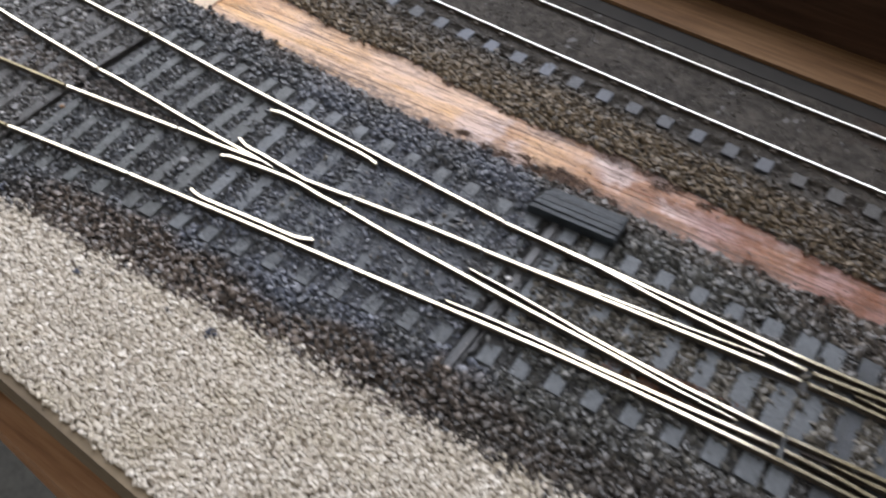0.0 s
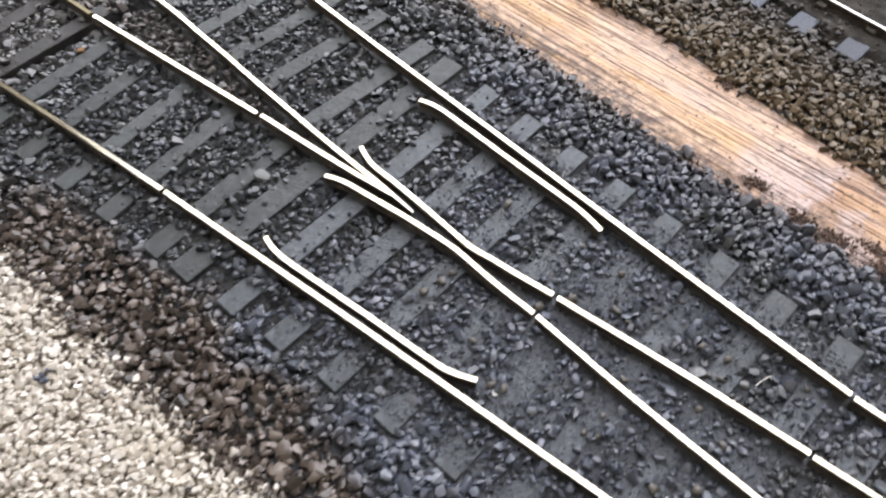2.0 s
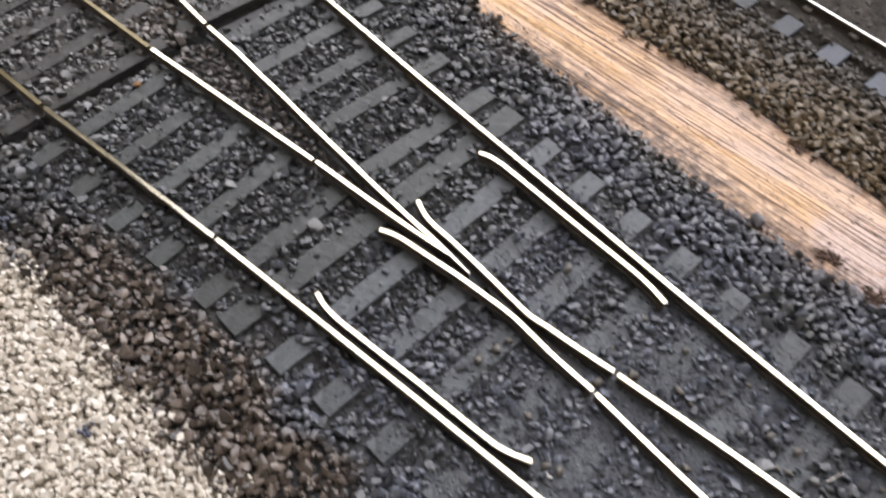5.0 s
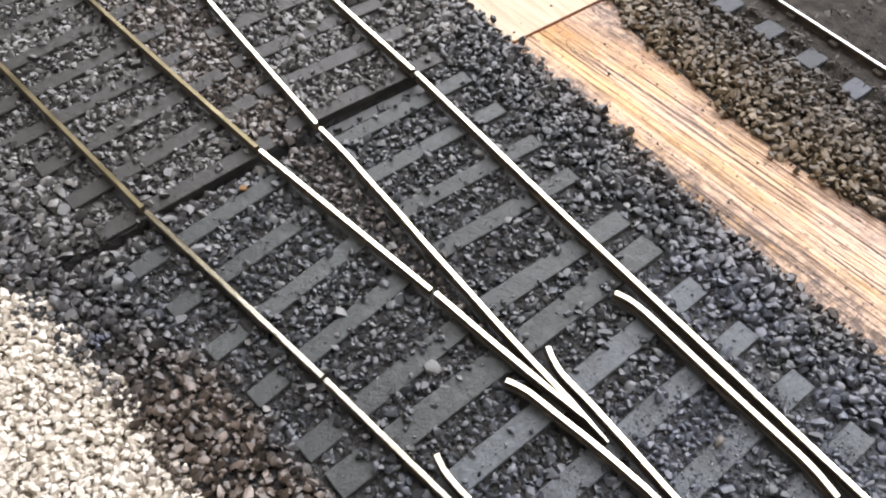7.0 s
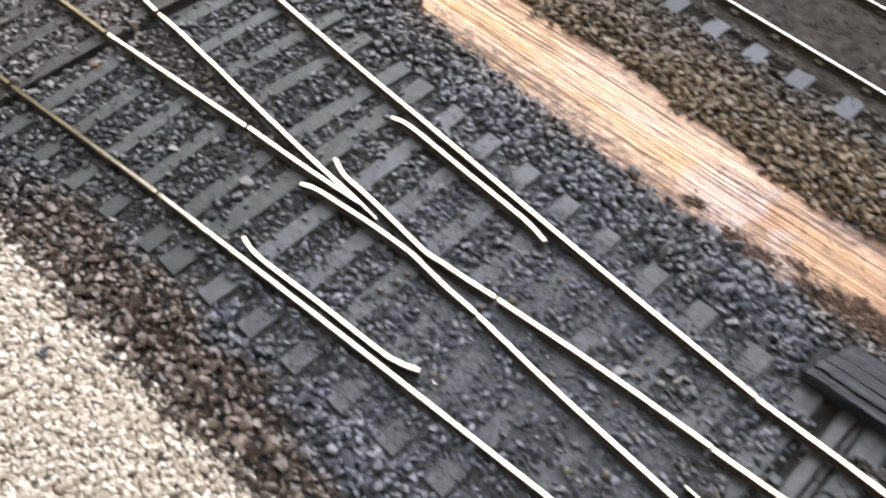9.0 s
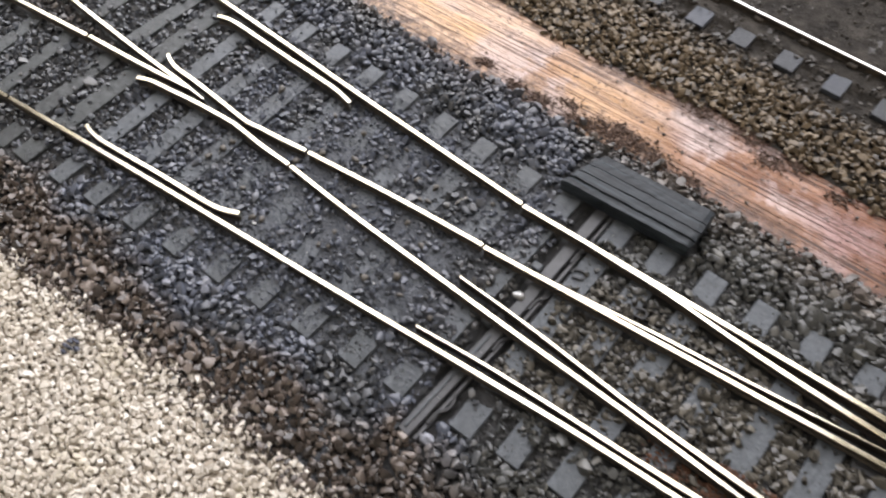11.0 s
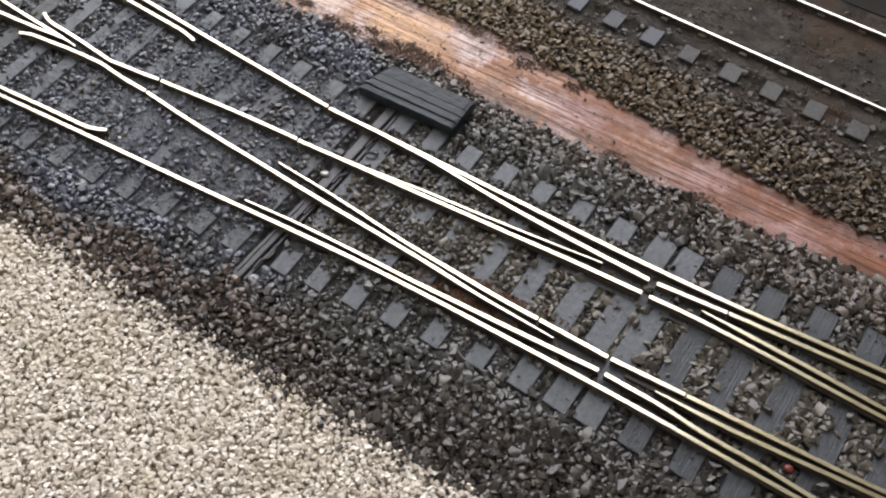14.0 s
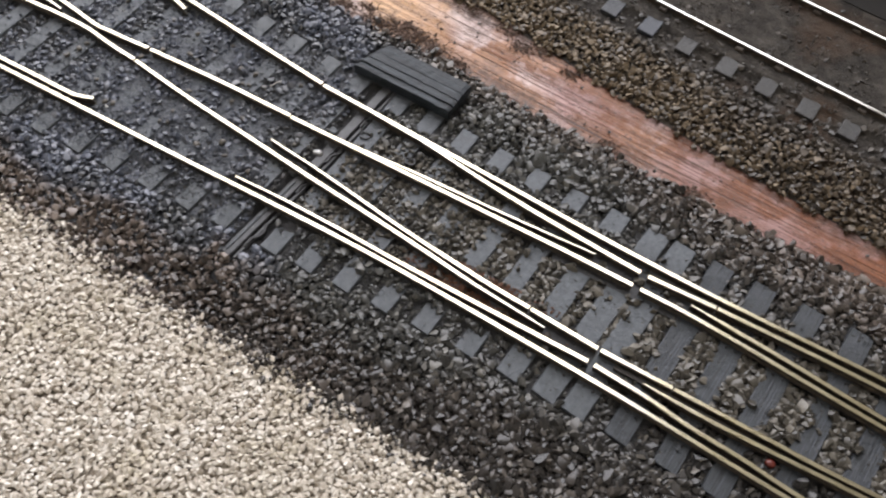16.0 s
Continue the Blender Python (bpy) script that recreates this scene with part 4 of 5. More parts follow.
# tarred felt at the bottom of the trench where the boards meet
felt = prism([(joint_x(50) - 1.6, 50), (joint_x(50) + 1.9, 50), (joint_x(88) + 2.1, 88), (joint_x(88) - 1.6, 88)], -6.0, -2.6)
part("felt_strip", felt, TAR, left_board, "glossy black felt in the joint")
for y, w in ((56.0, 1.3), (63.5, 0.9), (71.0, 1.6), (80.0, 1.1)):
    part("tar_lump", box(-w, w, -w * 0.7, w * 0.7, -0.5, 0.7, bevel=0.35), TAR, left_board).matrix_basis = pose((joint_x(y) + 0.6) * MM, y * MM, -2.3 * MM, 8, 5, 30 * y)

# ---- black grooved block beside the tie bar ----
def grooved_block():
    t = thing("wooden_block", "black stained wooden block with grooves along its top", "wooden block")
    sect, y = [(-7.4, 0.0)], -7.4
    for k, w in enumerate((2.5, 2.9, 3.2, 2.8, 2.5)):
        h = (4.7, 5.3, 5.4, 5.3, 4.9)[k]
        sect += [(y + 0.03, h - 0.12), (y + 0.14, h), (y + w - 0.12, h), (y + w, h - 0.1)]
        y += w
        if k < 4:
            sect += [(y + 0.02, h - 0.5), (y + 0.14, h - 0.5)]
            y += 0.17
    sect.append((y, 0.0))
    bm = bmesh.new()
    rows = []
    n = 26
    for k in range(n + 1):
        s = k / n
        x = -20.6 + 40.6 * s
        fade = -0.5 if k in (0, n) else 0.0
        rows.append([bm.verts.new(((x + (1 - s) * 5.0 * (yy + 7.4) / 14.8 + (0.9 * noise.noise((yy * 0.6, 7, 0)) if k in (0, n) else 0)) * MM, (yy + 0.28 * noise.noise((x * 0.35, yy, 3))) * MM,
                                   max(0.0, z + (fade if z > 2 else 0) + (0.26 * noise.noise((x * 0.4, yy * 0.8, 0)) if z > 0 else 0)) * MM)) for yy, z in sect])
    for p, q in zip(rows, rows[1:]):
        for k in range(len(sect)):
            m = (k + 1) % len(sect)
            bm.faces.new((p[k], p[m], q[m], q[k]))
    bm.faces.new(rows[0])
    bm.faces.new(rows[-1][::-1])
    bmesh.ops.recalc_face_normals(bm, faces=bm.faces)
    part("body", bm, CHARRED, t)
    t.matrix_basis = pose(187.9 * MM, 70.2 * MM, 0.1 * MM, 0, 0, -3)
    return t


grooved_block()

# ---- raised board, ledge coloured near-black for its shadow gap, and dark shelf behind the further track ----
def behind(x, off):
    return 228.6 - 0.1735 * x + 0.00007 * x * x + off


def along(off0, off1, step=50):
    xs = list(range(-330, 521, step))
    return [(x, behind(x, off0)) for x in xs] + [(x, behind(x, off1)) for x in xs[::-1]]


PANEL_H = 38.0
edge_board = thing("edging_board", "varnished brown board laid behind the further track", "board")
part("plank", prism(along(24, 58), BOARD_Z, 3.0), FAR_WOOD, edge_board)
part("ledge", prism(along(12.5, 23.9), BOARD_Z, 0.9), LEDGE, edge_board, "dull dark ledge, blackened for the shadow gap at the board's foot")
back = thing("back_panel", "dark brown wooden panel standing behind the layout", "panel")
part("panel", prism(along(58.2, 72), BOARD_Z, PANEL_H), DARK_WOOD, back)
part("cap", prism(along(57.2, 73.5), PANEL_H, PANEL_H + 2.5), DARK_WOOD, back)


# ---- loose stones: thousands of chips, joined ----
def chip_shapes(count, seed, corners, flat, wide=(0.5, 0.8), cuts=5, top=(0.42, 0.62), side=(0.5, 0.8)):
    """Unit chips: the hull of points near a ball, broken flat above, below and on some sides."""
    rng = np.random.default_rng(seed)
    out = []
    for _ in range(count):
        # corners spread evenly round a ball, then pushed about
        u = np.arange(corners) + 0.5
        lat, lon = np.arccos(1 - 2 * u / corners), np.pi * (1 + 5 ** 0.5) * u
        p = np.stack([np.cos(lon) * np.sin(lat), np.sin(lon) * np.sin(lat), np.cos(lat)], 1) + rng.normal(0, 0.24, (corners, 3))
        p /= np.linalg.norm(p, axis=1, keepdims=True)
        for k in range(cuts + 2):
            n = rng.normal(0, 0.12, 3) + (0, 0, 1 - 2 * k) if k < 2 else rng.normal(size=3) * (1, 1, 0.45)
            n /= np.linalg.norm(n)
            p -= np.maximum(p @ n - (rng.uniform(*top) if k < 2 else rng.uniform(*side)), 0)[:, None] * n
        p *= (1, rng.uniform(*wide), rng.uniform(*flat))
        p += rng.normal(0, 0.012, p.shape)
        bm = bmesh.new()
        vs = [bm.verts.new(q) for q in p]
        got = bmesh.ops.convex_hull(bm, input=vs)
        bmesh.ops.delete(bm, geom=list({g for g in got["geom_interior"] + got["geom_unused"] if isinstance(g, bmesh.types.BMVert)}), context="VERTS")
        bmesh.ops.triangulate(bm, faces=bm.faces)
        bm.verts.index_update()
        out.append((np.array([v.co[:] for v in bm.verts]), np.array([[v.index for v in f.verts] for f in bm.faces])))
        bm.free()
    return out


def scatter(name, places, sizes, shapes, mat, label, tilt, seed, crease=30):
    """places: n x 3 in millimetres; one joined mesh of all chips."""
    rng = np.random.default_rng(seed)
    n = len(places)
    kind = rng.integers(0, len(shapes), n)
    yaw, a, b = rng.uniform(0, 2 * np.pi, n), rng.normal(0, tilt, n), rng.normal(0, tilt, n)
    cy, sy, ca, sa, cb, sb = np.cos(yaw), np.sin(yaw), np.cos(a), np.sin(a), np.cos(b), np.sin(b)
    zero, one = np.zeros(n), np.ones(n)
    rz = np.array([[cy, -sy, zero], [sy, cy, zero], [zero, zero, one]]).transpose(2, 0, 1)
    rx = np.array([[one, zero, zero], [zero, ca, -sa], [zero, sa, ca]]).transpose(2, 0, 1)
    ry = np.array([[cb, zero, sb], [zero, one, zero], [-sb, zero, cb]]).transpose(2, 0, 1)
    turn = rz @ rx @ ry
    vs, fs, base = [], [], 0
    for k, (v, f) in enumerate(shapes):
        pick = np.flatnonzero(kind == k)
        if not len(pick):
            continue
        w = np.einsum("nij,vj->nvi", turn[pick], v) * sizes[pick, None, None] / 2 + places[pick, None, :]
        vs.append(w.reshape(-1, 3))
        fs.append((f[None] + base + (np.arange(len(pick)) * len(v))[:, None, None]).reshape(-1, 3))
        base += len(pick) * len(v)
    v, f = np.concatenate(vs) * MM, np.concatenate(fs)
    me = bpy.data.meshes.new(name)
    me.vertices.add(len(v))
    me.vertices.foreach_set("co", v.astype(np.float32).ravel())
    me.loops.add(f.size)
    me.loops.foreach_set("vertex_index", f.astype(np.int32).ravel())
    me.polygons.add(len(f))
    me.polygons.foreach_set("loop_start", np.arange(0, f.size, 3, dtype=np.int32))
    me.polygons.foreach_set("use_smooth", np.full(len(f), True))
    me.update(calc_edges=True)
    me.set_sharp_from_angle(angle=radians(crease))
    me.materials.append(mat)
    return tagged(new(name, me), label, "gravel", kind="stuff")


def jittered(x0, x1, y0, y1, step, rng):
    gx, gy = np.meshgrid(np.arange(x0, x1, step), np.arange(y0, y1, step))
    p = np.stack([gx.ravel(), gy.ravel()], 1)
    return p + rng.uniform(-0.62, 0.62, p.shape) * step


def bound(points, x):
    return np.interp(x, [p[0] for p in points], [p[1] for p in points])


def on_sleepers(p, grow):
    """Which plan points lie on a timber."""
    hit = np.zeros(len(p), bool)
    for a, d, length, half in SLEEPERS:
        q = p - a
        along, across = q @ d, np.abs(q @ np.array((d[1], -d[0])))
        hit |= (along > -grow) & (along < length + grow) & (across < half + grow)
    return hit


def near_rails(p, reach):
    hit = np.zeros(len(p), bool)
    for pts in RAIL_LINES:
        r = np.array(pts)
        for a, b in zip(r, r[1:]):
            d = b - a
            box_ok = np.flatnonzero((np.abs(p - (a + b) / 2) < np.abs(d) / 2 + reach).all(1))
            if not len(box_ok):
                continue
            t = np.clip((p[box_ok] - a) @ d / (d @ d), 0, 1)
            hit[box_ok] |= np.hypot(*(p[box_ok] - a - t[:, None] * d).T) < reach
    return hit


def in_tie_trench(p):
    return (np.abs(p[:, 0] - (171.6 + (p[:, 1] + 20) * 0.105)) < 5.0) & (p[:, 1] > -22) & (p[:, 1] < 62)


def under_block(p):
    return (np.abs(p[:, 0] - 187.9) < 21.3) & (np.abs(p[:, 1] - 70.2) < 8.8)


def near_stones():
    rng = np.random.default_rng(11)
    p = np.concatenate([jittered(-185, 420, -56, 150, 1.95, rng), jittered(-185, 420, -56, 150, 2.4, rng), jittered(190, 420, -56, 110, 2.0, rng)])
    x, y = p.T
    low = bound(LOW_EDGE, x)
    a, b = y - low, bound(STRIP_LO, x) - y
    rag = rng.normal(0, 1.3, len(p))
    keep = (a > rag - 0.5) & (b > rag) & ~near_rails(p, 1.7) & ~in_tie_trench(p) & ~in_joint(x, y, 1.1)
    keep &= ~under_block(p)
    cover = np.array([noise.noise((u * 0.085, v * 0.11, 9.0)) for u, v in p])
    between = (x > 150) & (x < 236) & (y > 2) & (y < bound(STOCK_FAR, x))
    lies = rng.random(len(p)) < np.where(between, np.where(cover > -0.12, 0.75, 0.12), np.where((cover > 0.30) & (x < 240), 0.55, 0.02))
    shoulder = (y < -6.2) | (y > bound(STOCK_FAR, x) + 4.8)
    keep &= ~(shoulder & on_sleepers(p, 0.75) & (rng.random(len(p)) < 0.95))
    heap = ~shoulder & ((y < 0) | (y > bound(STOCK_FAR, x))) & ((x > 40) | (y < 0) & (x > -68)) & (x < 280)
    keep &= lies | heap & (cover > -0.35) | ~np.where(rng.random(len(p)) < 0.35, on_sleepers(p, -0.9), on_sleepers(p, 0.2))
    # thin out where dust hides the stones between the closure rails
    dusty = (x > 95) & (x < 160) & (y > 3) & (y < 50)
    keep &= ~(dusty & (rng.random(len(p)) < 0.45))
    p, a, b = p[keep], a[keep], b[keep]
    inside = (p[:, 1] > -13) & (p[:, 1] < bound(STOCK_FAR, p[:, 0]) + 12)
    size = np.clip(rng.lognormal(np.log(np.where(inside & (p[:, 0] < 290), 2.35, 2.95)), 0.3, len(p)), 1.1, 5.4) * np.where(p[:, 0] > 235, 1.22, np.where(p[:, 0] < -60, 1.15, 1.0))
    z = np.array([near_height(px, py, pa, pb) for (px, py), pa, pb in zip(p, a, b)])
    z += np.where(inside, rng.uniform(-0.1, 0.6, len(p)), rng.uniform(0.1, 1.6, len(p)))
    z -= np.where(on_sleepers(p, 3.0) & ((p[:, 1] < -4.8) | (p[:, 1] > bound(STOCK_FAR, p[:, 0]) + 4.8)), 0.65, 0.0)
    z = np.where(on_sleepers(p, -0.6), np.maximum(z, 0.25), z)
    return np.column_stack([p, z]), size


def far_stones():
    rng = np.random.default_rng(12)
    p = np.concatenate([jittered(-120, 400, 70, 270, 1.75, rng), jittered(-120, 400, 70, 270, 2.1, rng)])
    x, y = p.T
    a = y - bound(STRIP_HI, x)
    rail_y = bound(FAR_NEAR, x)
    keep = (a > rng.normal(0, 1.2, len(p))) & (y < rail_y + 45) & ~near_rails(p, 1.9) & ~on_sleepers(p, 0.2)
    # inside the track the stones are buried in dust
    inner = y > rail_y - 13 - 7 * np.clip((x - 150) / 80, 0, 1)
    keep &= ~inner | (rng.random(len(p)) < np.where(y > rail_y, 0.10, 0.35))
    p, a, inner = p[keep], a[keep], inner[keep]
    size = np.clip(rng.lognormal(np.log(2.8), 0.27, len(p)), 1.2, 4.8)
    z = -2.9 + 1.7 * np.minimum(a / 16.0, 1.0) + rng.uniform(0.1, 1.6, len(p))
    z = np.where(inner, np.where(p[:, 1] > bound(FAR_NEAR, p[:, 0]) - 9, 0.4, -1.4), z)
    return np.column_stack([p, z]), np.where(inner, size * 0.8, size)


def cream_stones():
    rng = np.random.default_rng(13)
    p = np.concatenate([jittered(-95, 400, -165, -30, 1.4, rng), jittered(-95, 400, -165, -30, 1.8, rng)])
    x, y = p.T
    low, high = front_edge(x), bound(CREAM, x)
    keep = (y > low + 5.2 + rng.normal(0, 0.5, len(p))) & (y < high + rng.normal(0, 1.6, len(p))) & (x > joint_x(y) + 1 + rng.normal(0, 0.8, len(p)))
    p = p[keep]
    size = np.clip(rng.lognormal(np.log(2.2), 0.2, len(p)), 1.2, 3.2)
    return np.column_stack([p, -2.4 + rng.uniform(0.0, 1.2, len(p))]), size


def specks():
    """Stray grains on the bare wood and on the timbers."""
    rng = np.random.default_rng(14)
    p = rng.uniform((-170, 60), (420, 175), (15000, 2))
    x, y = p.T
    lo, hi = bound(STRIP_LO, x), bound(STRIP_HI, x)
    away = np.minimum(y - lo, hi - y)
    keep = (away > -1) & (rng.random(len(p)) < np.where(x > 130, 0.34, 0.22) + 0.9 * np.exp(-np.maximum(away, 0) / 3.5))
    p = p[keep]
    size = np.clip(rng.lognormal(np.log(0.5), 0.5, len(p)), 0.22, 2.2)
    q = rng.uniform((-180, -14), (410, 98), (30000, 2))
    q = q[on_sleepers(q, -0.3) & ~near_rails(q, 1.1)]
    clump = np.array([noise.noise((u * 0.11, v * 0.11, 2.0)) for u, v in q])
    near = rng.random(len(q)) < np.where((q[:, 0] > 40) & (q[:, 0] < 165), 0.55, 0.22) + np.where(clump > 0.15, 0.45, 0.0)
    q = q[near]
    qs = np.clip(rng.lognormal(np.log(0.5), 0.45, len(q)), 0.22, 2.0)
    pins = rng.uniform((-180, -12), (410, 96), (26000, 2))
    pins = pins[on_sleepers(pins, -0.6) & near_rails(pins, 2.3) & ~near_rails(pins, 1.2)]
    pins = pins[rng.random(len(pins)) < 0.35]
    ps = rng.uniform(0.45, 1.0, len(pins))
    return (np.vstack([np.column_stack([p, BOARD_Z + size * 0.2]), np.column_stack([q, qs * 0.15]), np.column_stack([pins, ps * 0.2])]), np.concatenate([size, qs, ps]))


CHIPS = chip_shapes(60, 1, 17, (0.55, 0.9), (0.52, 0.85), 5, (0.6, 0.85), (0.58, 0.86))
PEBBLES = chip_shapes(48, 5, 16, (0.5, 0.9), (0.55, 0.9), 5)
GRAINS = chip_shapes(28, 2, 15, (0.95, 1.25), (0.65, 0.95), 4)
FINES = chip_shapes(16, 3, 9, (0.6, 1.0))
stone_places, stone_sizes = near_stones()


def lay_singly(name, places, sizes, shapes, mat, parent, within, crease):
    """Lay the largest stones of one stretch of the plan as objects of their own; gives the rest."""
    x0, x1, y0, y1 = within
    x, y = places[:, 0], places[:, 1]
    pick = np.flatnonzero((x > x0) & (x < x1) & (y > y0) & (y < y1))
    pick = pick[np.argsort(-sizes[pick])][:290]
    meshes = []
    for v, f in shapes:
        me = bpy.data.meshes.new(name)
        me.from_pydata([tuple(q) for q in v * MM / 2], [], [tuple(int(k) for k in t) for t in f])
        me.polygons.foreach_set("use_smooth", np.ones(len(f), bool))
        me.set_sharp_from_angle(angle=radians(crease))
        me.materials.append(mat)
        meshes.append(me)
    for k in pick:
        ob = new(name, meshes[random.randrange(len(meshes))])
        ob.parent = parent
        at = places[k] * MM
        ob.matrix_basis = pose(at[0], at[1], at[2], random.gauss(0, 20), random.gauss(0, 20), random.uniform(0, 360)) @ Matrix.Scale(sizes[k], 4)
    rest = np.setdiff1d(np.arange(len(sizes)), pick)
    return places[rest], sizes[rest]


near_rest = lay_singly("stone", stone_places, stone_sizes, CHIPS, STONE_NEAR, near_bed, (-15, 85, -35, -15), 36)
far_rest = lay_singly("stone", *far_stones(), PEBBLES, STONE_FAR, far_bed, (60, 190, 112, 150), 30)
scatter("ballast", *near_rest, CHIPS, STONE_NEAR, "dark grey and brown crushed stone ballast round the turnout", 0.5, 21, 36)
scatter("far_ballast", *far_rest, PEBBLES, STONE_FAR, "tan and brown stone ballast along the further track", 0.5, 22)
scatter("cream_gravel", *cream_stones(), GRAINS, STONE_CREAM, "cream limestone chippings glued along the board's front", 0.5, 23)
scatter("stray_grains", *specks(), FINES, STONE_NEAR, "stray dark grains on bare wood and sleepers", 0.4, 24)


def fines():
    """Small crushed grit that fills between the larger stones."""
    rng = np.random.default_rng(15)
    p = jittered(-185, 420, -48, 125, 1.45, rng)
    x, y = p.T
    low = bound(LOW_EDGE, x)
    a, b = y - low, bound(STRIP_LO, x) - y
    keep = (a > -1) & (b > -2) & ~near_rails(p, 0.9) & ~in_tie_trench(p) & ~on_sleepers(p, -0.5) & ~in_joint(x, y, 0.4)
    keep &= ~((x > 62) & (x < 168) & (y > 2) & (y < 60) & (rng.random(len(p)) < 0.75))
    p, a, b = p[keep], a[keep], b[keep]
    z = np.array([near_height(px, py, pa, pb) for (px, py), pa, pb in zip(p, a, b)]) + rng.uniform(0.0, 0.45, len(p))
    return np.column_stack([p, z]), np.clip(rng.lognormal(np.log(1.1), 0.3, len(p)), 0.5, 2.0)


def rust_grains():
    rng = np.random.default_rng(16)
    p = rng.uniform((218, 1.5), (282, 13), (4600, 2))
    p = p[~near_rails(p, 1.0) & (rng.random(len(p)) < np.exp(-((p[:, 0] - 247) / 16) ** 2))]
    return np.column_stack([p, np.where(on_sleepers(p, 0.0), 0.15, -0.5) + rng.uniform(0, 0.3, len(p))]), np.clip(rng.lognormal(np.log(0.9), 0.4, len(p)), 0.3, 2.2)


def dust_grit():
    """Tiny grit lying thick on the slate dust round the crossing, over the timbers too."""
    rng = np.random.default_rng(18)
    p = rng.uniform((45, -12), (172, 72), (30000, 2))
    x, y = p.T
    weight = np.clip((x - 45) / 35, 0, 1) * np.clip((174 - x) / 14, 0, 1)
    keep = (rng.random(len(p)) < weight * 0.85) & ~near_rails(p, 0.9) & ~in_tie_trench(p) & (y < bound(STOCK_FAR, x) + 9)
    p = p[keep]
    z = np.array([max(near_height(px, py, 40, 40), 0.0 if on else -9) for (px, py), on in zip(p, on_sleepers(p, 0.0))])
    size = np.clip(rng.lognormal(np.log(0.48), 0.45, len(p)), 0.22, 1.6)
    return np.column_stack([p, z + size * 0.15]), size


def far_grit():
    """Fine crumbs strewn over the dust of the further track."""
    rng = np.random.default_rng(19)
    p = rng.uniform((-60, 120), (400, 260), (40000, 2))
    off = p[:, 1] - bound(FAR_NEAR, p[:, 0])
    clump = np.array([noise.noise((u * 0.06, v * 0.06, 8.0)) for u, v in p])
    p = p[(off > -15) & (off < 46) & ~near_rails(p, 0.9) & (rng.random(len(p)) < 0.40 + 1.2 * clump)]
    size = np.clip(rng.lognormal(np.log(0.6), 0.5, len(p)), 0.25, 2.4)
    z = np.where(p[:, 1] - bound(FAR_NEAR, p[:, 0]) > -9, 0.52, -1.4)
    return np.column_stack([p, z + size * 0.12]), size


scatter("far_grit", *far_grit(), FINES, STONE_FAR, "fine grey-brown crumbs on the further track's dust", 0.5, 29)


def loose_pebbles():
    """A few larger tan pebbles lying on the dust, each a thing."""
    rng = np.random.default_rng(20)
    p = rng.uniform((66, 3), (166, 62), (150, 2))
    p = p[~near_rails(p, 3.2) & ~in_tie_trench(p)][:36]
    for (x, y), size in zip(p, rng.uniform(2.0, 3.9, len(p))):
        v, f = PEBBLES[rng.integers(len(PEBBLES))]
        me = bpy.data.meshes.new("pebble")
        me.from_pydata([tuple(q) for q in v * MM * size / 2], [], [tuple(int(k) for k in t) for t in f])
        me.polygons.foreach_set("use_smooth", np.ones(len(f), bool))
        me.materials.append(PEBBLE)
        ob = tagged(new("pebble", me), "tan rounded pebble lying on the slate-grey dust", "pebble", "pebbles on the dust")
        ob.matrix_basis = pose(x * MM, y * MM, (0.1 + size * 0.18) * MM, rng.normal(0, 12), rng.normal(0, 12), rng.uniform(0, 360))


loose_pebbles()


def highlight_specks():
    """Tiny white flecks on the slate dust, added for its bright highlight specks."""
    rng = np.random.default_rng(33)
    p = rng.uniform((70, -10), (215, 62), (260, 2))
    p = p[~near_rails(p, 1.2)]
    return np.column_stack([p, np.array([max(near_height(x, y, 40, 40), 0.0) for x, y in p]) + 0.25]), rng.uniform(0.2, 0.55, len(p))


def strays():
    """Dark stones and crumbs spilt over the edge of the cream chippings."""
    rng = np.random.default_rng(34)
    x = rng.uniform(-70, 400, 1700)
    off = rng.exponential(2.2, len(x)) * np.where(x > 100, 1.3, 0.8)
    y = bound(CREAM, x) - off
    return np.column_stack([x, y, np.full(len(x), -1.3) + rng.uniform(0, 0.5, len(x))]), np.clip(rng.lognormal(np.log(1.3), 0.5, len(x)), 0.5, 3.2)


scatter("pale_flecks", *highlight_specks(), FINES, WHITE_CHIP, "tiny white flecks on slate dust", 0.5, 35)
scatter("spilt_ballast", *strays(), CHIPS, STONE_NEAR, "dark stones and crumbs spilt over cream chippings", 0.5, 36)
scatter("dust_grit", *dust_grit(), FINES, STONE_NEAR, "tiny slate grit strewn over dust and sleepers", 0.6, 28)
scatter("ballast_grit", *fines(), FINES, GAP_GRIT, "fine crushed grit between the ballast stones", 0.6, 25)


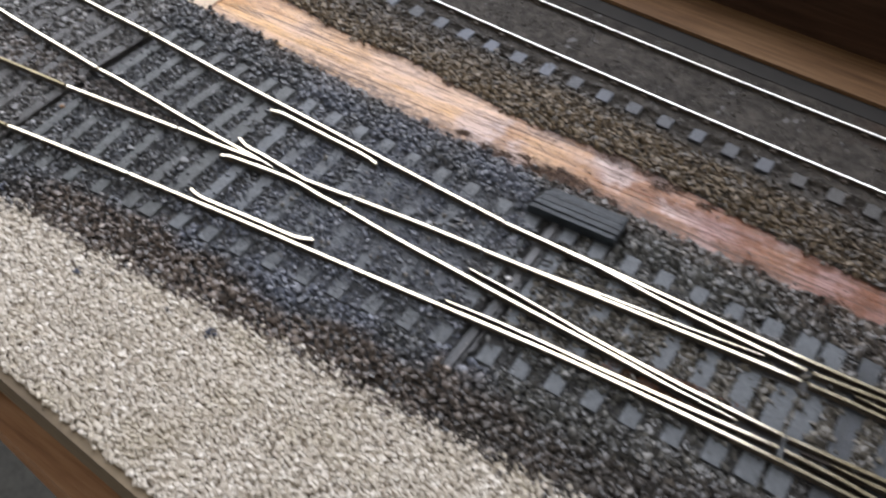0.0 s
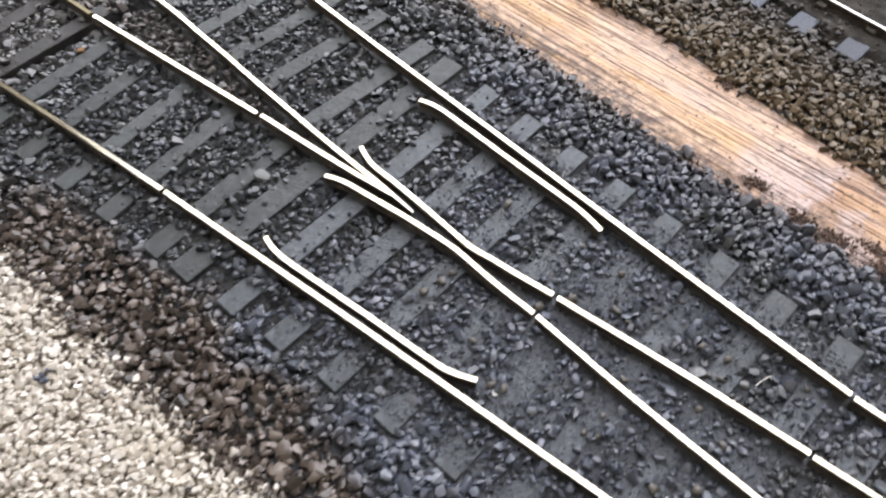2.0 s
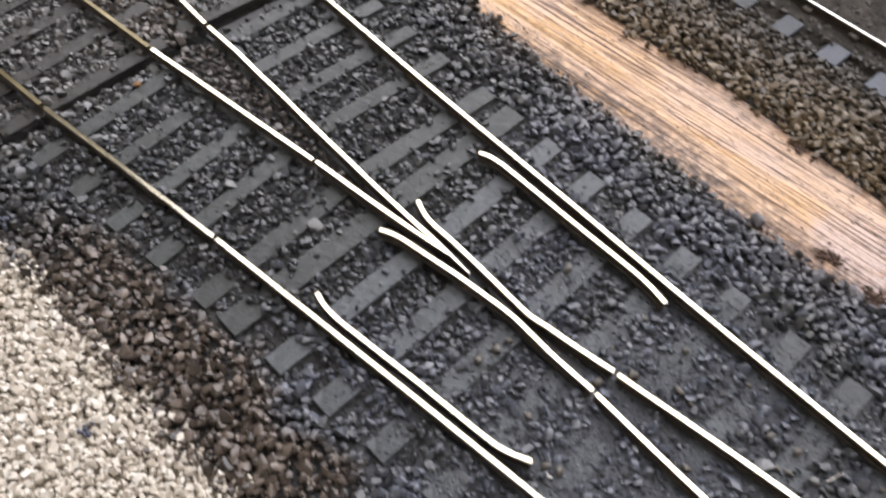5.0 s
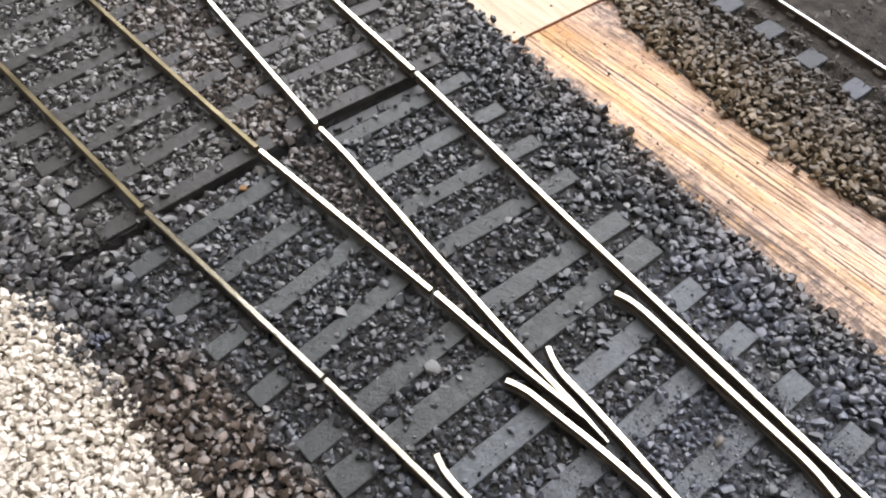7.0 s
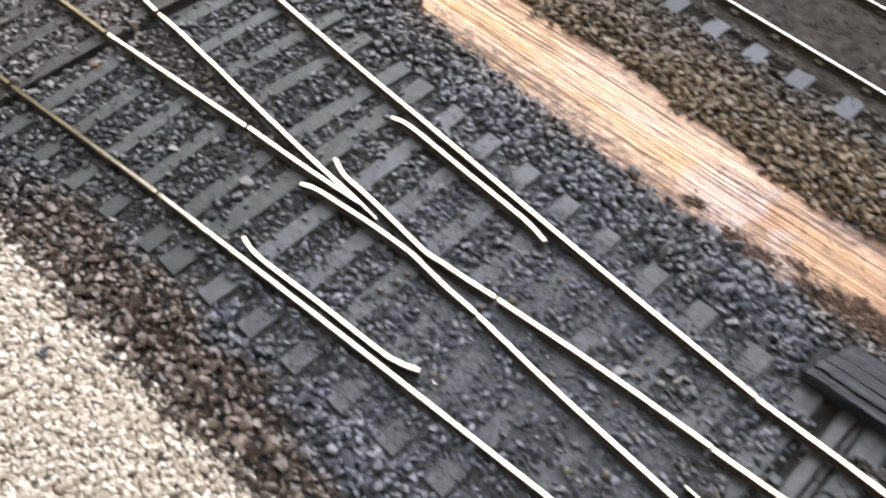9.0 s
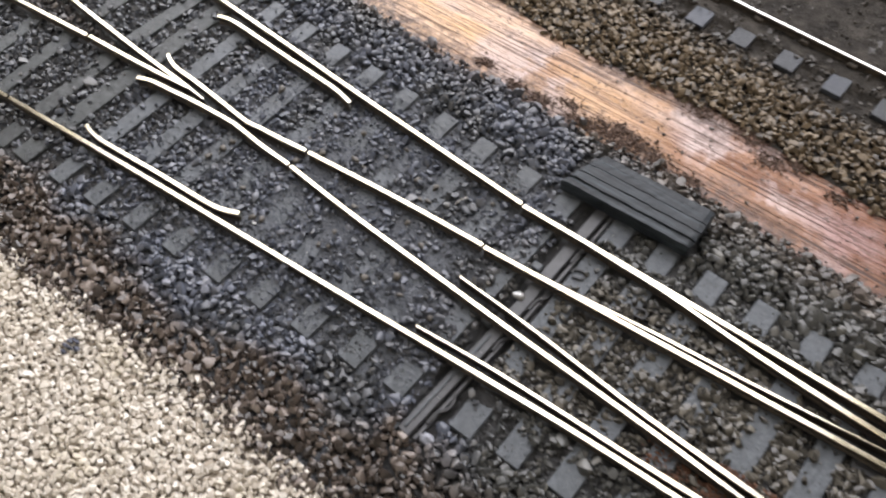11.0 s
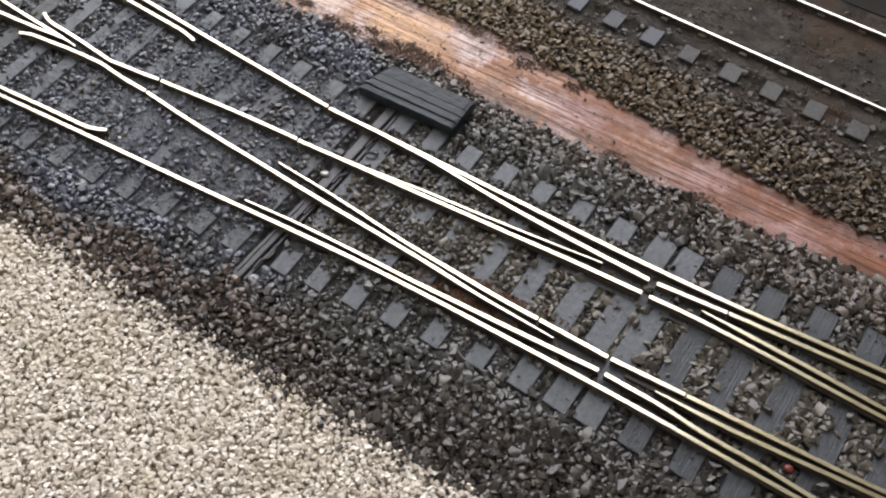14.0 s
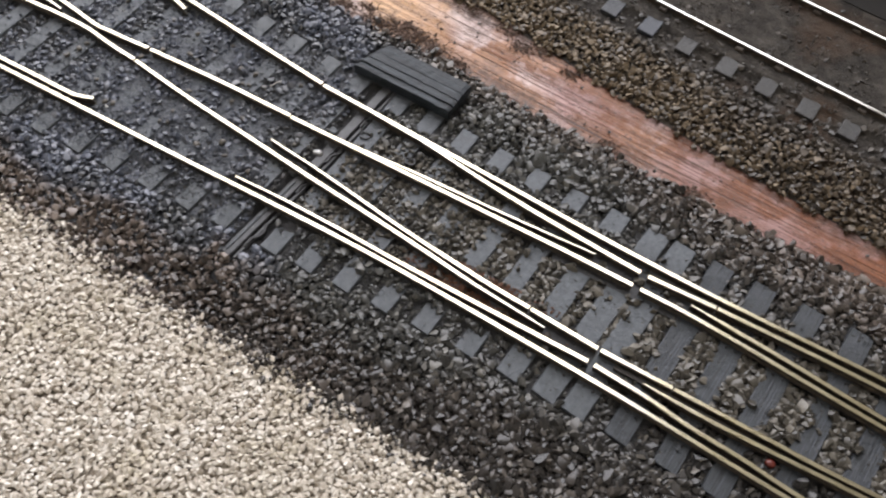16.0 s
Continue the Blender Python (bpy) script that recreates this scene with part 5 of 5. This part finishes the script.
def brown_clumps():
    """Clumps of brown scatter that have strayed onto the bare wood."""
    rng = np.random.default_rng(17)
    spots = ((178, 93.5, 3.6), (164, 93.5, 2.6), (143, 94, 2.2), (133, 95.5, 1.8), (196, 89, 2.4), (206, 116, 3.4), (189, 117, 2.8), (214, 108, 2.6), (236, 106, 2.0), (158, 92.5, 3.0), (172, 92, 3.2), (171, 96, 2.4), (152, 97, 2.0), (186, 91, 2.6), (119, 99, 1.6), (222, 112, 2.4), (96, 128, 1.6), (262, 82, 2.2), (296, 78, 2.4))
    p = np.vstack([np.column_stack([rng.normal(x, s, int(75 * s)), rng.normal(y, s * 0.6, int(75 * s))]) for x, y, s in spots])
    size = np.clip(rng.lognormal(np.log(0.75), 0.4, len(p)), 0.3, 1.8)
    return np.column_stack([p, BOARD_Z + size * 0.25 + rng.uniform(0, 0.2, len(p))]), size


scatter("brown_scatter", *brown_clumps(), FINES, BROWN_FOAM, "clumps of brown scatter on the bare wood", 0.6, 27)
scatter("rust_dust", *rust_grains(), FINES, RUST, "orange-brown rusty crumbs between closely set rails", 0.5, 26)


# ---- small loose things ----
def flake(name, label, category, at, size, mat, turn):
    ob = part(name, box(-size[0] / 2, size[0] / 2, -size[1] / 2, size[1] / 2, 0, size[2], bevel=0.12), mat)
    ob.matrix_basis = pose(at[0] * MM, at[1] * MM, at[2] * MM, 6, -8, turn)
    return tagged(ob, label, category)


flake("paint_chip", "white paint chip lying beside the check rail's end", "paint chip", (97.6, 6.0, 0.2), (2.1, 1.0, 0.45), WHITE_CHIP, 20)
flake("paint_chip", "small white flake lying between the stones", "paint chip", (139, 8.5, 0.1), (0.7, 0.5, 0.3), WHITE_CHIP, 60)
flake("wood_crumb", "orange crumb of wood at the boards' joint", "crumb", (-60.5, 22.0, 0.0), (2.0, 1.4, 0.8), CRUMB, 35)
bm = bmesh.new()
bmesh.ops.create_icosphere(bm, subdivisions=2, radius=1.6 * MM, matrix=Matrix.Translation((347 * MM, -1.4 * MM, 0.9 * MM)) @ Matrix.Diagonal((1, 0.85, 0.8, 1)))
tagged(part("plastic_bead", bm, RED), "small dull red plastic bead between the rails", "bead")


def wire(points, radius, label):
    c = bpy.data.curves.new("wire", "CURVE")
    c.dimensions, c.bevel_depth, c.bevel_resolution = "3D", radius * MM, 2
    s = c.splines.new("POLY")
    s.points.add(len(points) - 1)
    for p, q in zip(s.points, points):
        p.co = (q[0] * MM, q[1] * MM, q[2] * MM, 1)
    ob = new("wire", c)
    c.materials.append(COPPER)
    return tagged(ob, label, "wire")


def slate_clump(x, y, z, size, label):
    """A few dark slate bits stuck together."""
    rng = np.random.default_rng(int(x) + 200)
    bm = bmesh.new()
    for k in range(9):
        v, f = CHIPS[int(rng.integers(len(CHIPS)))]
        off = rng.normal(0, 0.35 * size, 3) * (1, 1, 0.25)
        vs = [bm.verts.new(((q * size * rng.uniform(0.28, 0.4) + off + (x, y, z)) * MM).tolist()) for q in v]
        for t in f:
            bm.faces.new([vs[int(i)] for i in t])
    tagged(part("slate_clump", bm, SLATE_BLUE), label, "stone chip")


slate_clump(15.3, -50.5, -0.6, 2.6, "dark blue-grey slate clump on the cream chippings")
slate_clump(81.0, -49.6, -0.6, 3.2, "dark blue-grey slate clump near the chippings' edge")
slate_clump(-47.0, -30.2, 0.2, 2.8, "blue-grey slate chip among the ballast stones")


wire([(143.2, 42.6, 0.3), (143.9, 44.6, 0.4), (145.0, 46.8, 0.3)], 0.12, "thin bright wire end lying across the sleepers")


GLUE_AT = (175.8, -19.8)


def glue_splash():
    rng = np.random.default_rng(31)
    bm = bmesh.new()
    n, rings = 22, 5
    grid = []
    for k in range(rings + 1):
        row = []
        for a in range(n):
            t = 2 * math.pi * a / n
            rad = k / rings * (1 + 0.45 * noise.noise((math.cos(t) * 1.6, math.sin(t) * 1.6, 2.0)))
            x, y = GLUE_AT[0] + 3.0 * rad * math.cos(t), GLUE_AT[1] + 1.6 * rad * math.sin(t)
            z = -0.6 + 0.6 * (1 - (k / rings) ** 2) + 1.3 * noise.noise((x * 0.9, y * 0.9, 6.0)) * (1 - k / rings) - (1.6 if k == rings else 0)
            row.append(bm.verts.new((x * MM, y * MM, z * MM)))
        grid.append(row)
    for p, q in zip(grid[1:], grid[2:]):
        for a in range(n):
            b = (a + 1) % n
            bm.faces.new((p[a], q[a], q[b], p[b]))
    bm.faces.new(grid[1])
    for v in grid[0]:
        bm.verts.remove(v)
    bmesh.ops.recalc_face_normals(bm, faces=bm.faces)
    for f in bm.faces:
        f.smooth = True
    tagged(part("glue_splash", bm, GLUE), "dried white glue splash on stones beside the tie bar", "glue")


glue_splash()


def brass_socket():
    t = thing("brass_socket", "small brass socket with a dark slot on the bare board", "socket")
    part("body", box(-4, 4, -2.6, 2.6, 0, 1.6, bevel=0.3), BRASS, t)
    part("slot", box(-2.6, 2.6, -1.2, 1.2, 1.6, 1.75), CHARRED, t, "dark slot")
    t.matrix_basis = pose(-104 * MM, -56.5 * MM, BOARD_Z * MM, 0, 0, 8)


brass_socket()
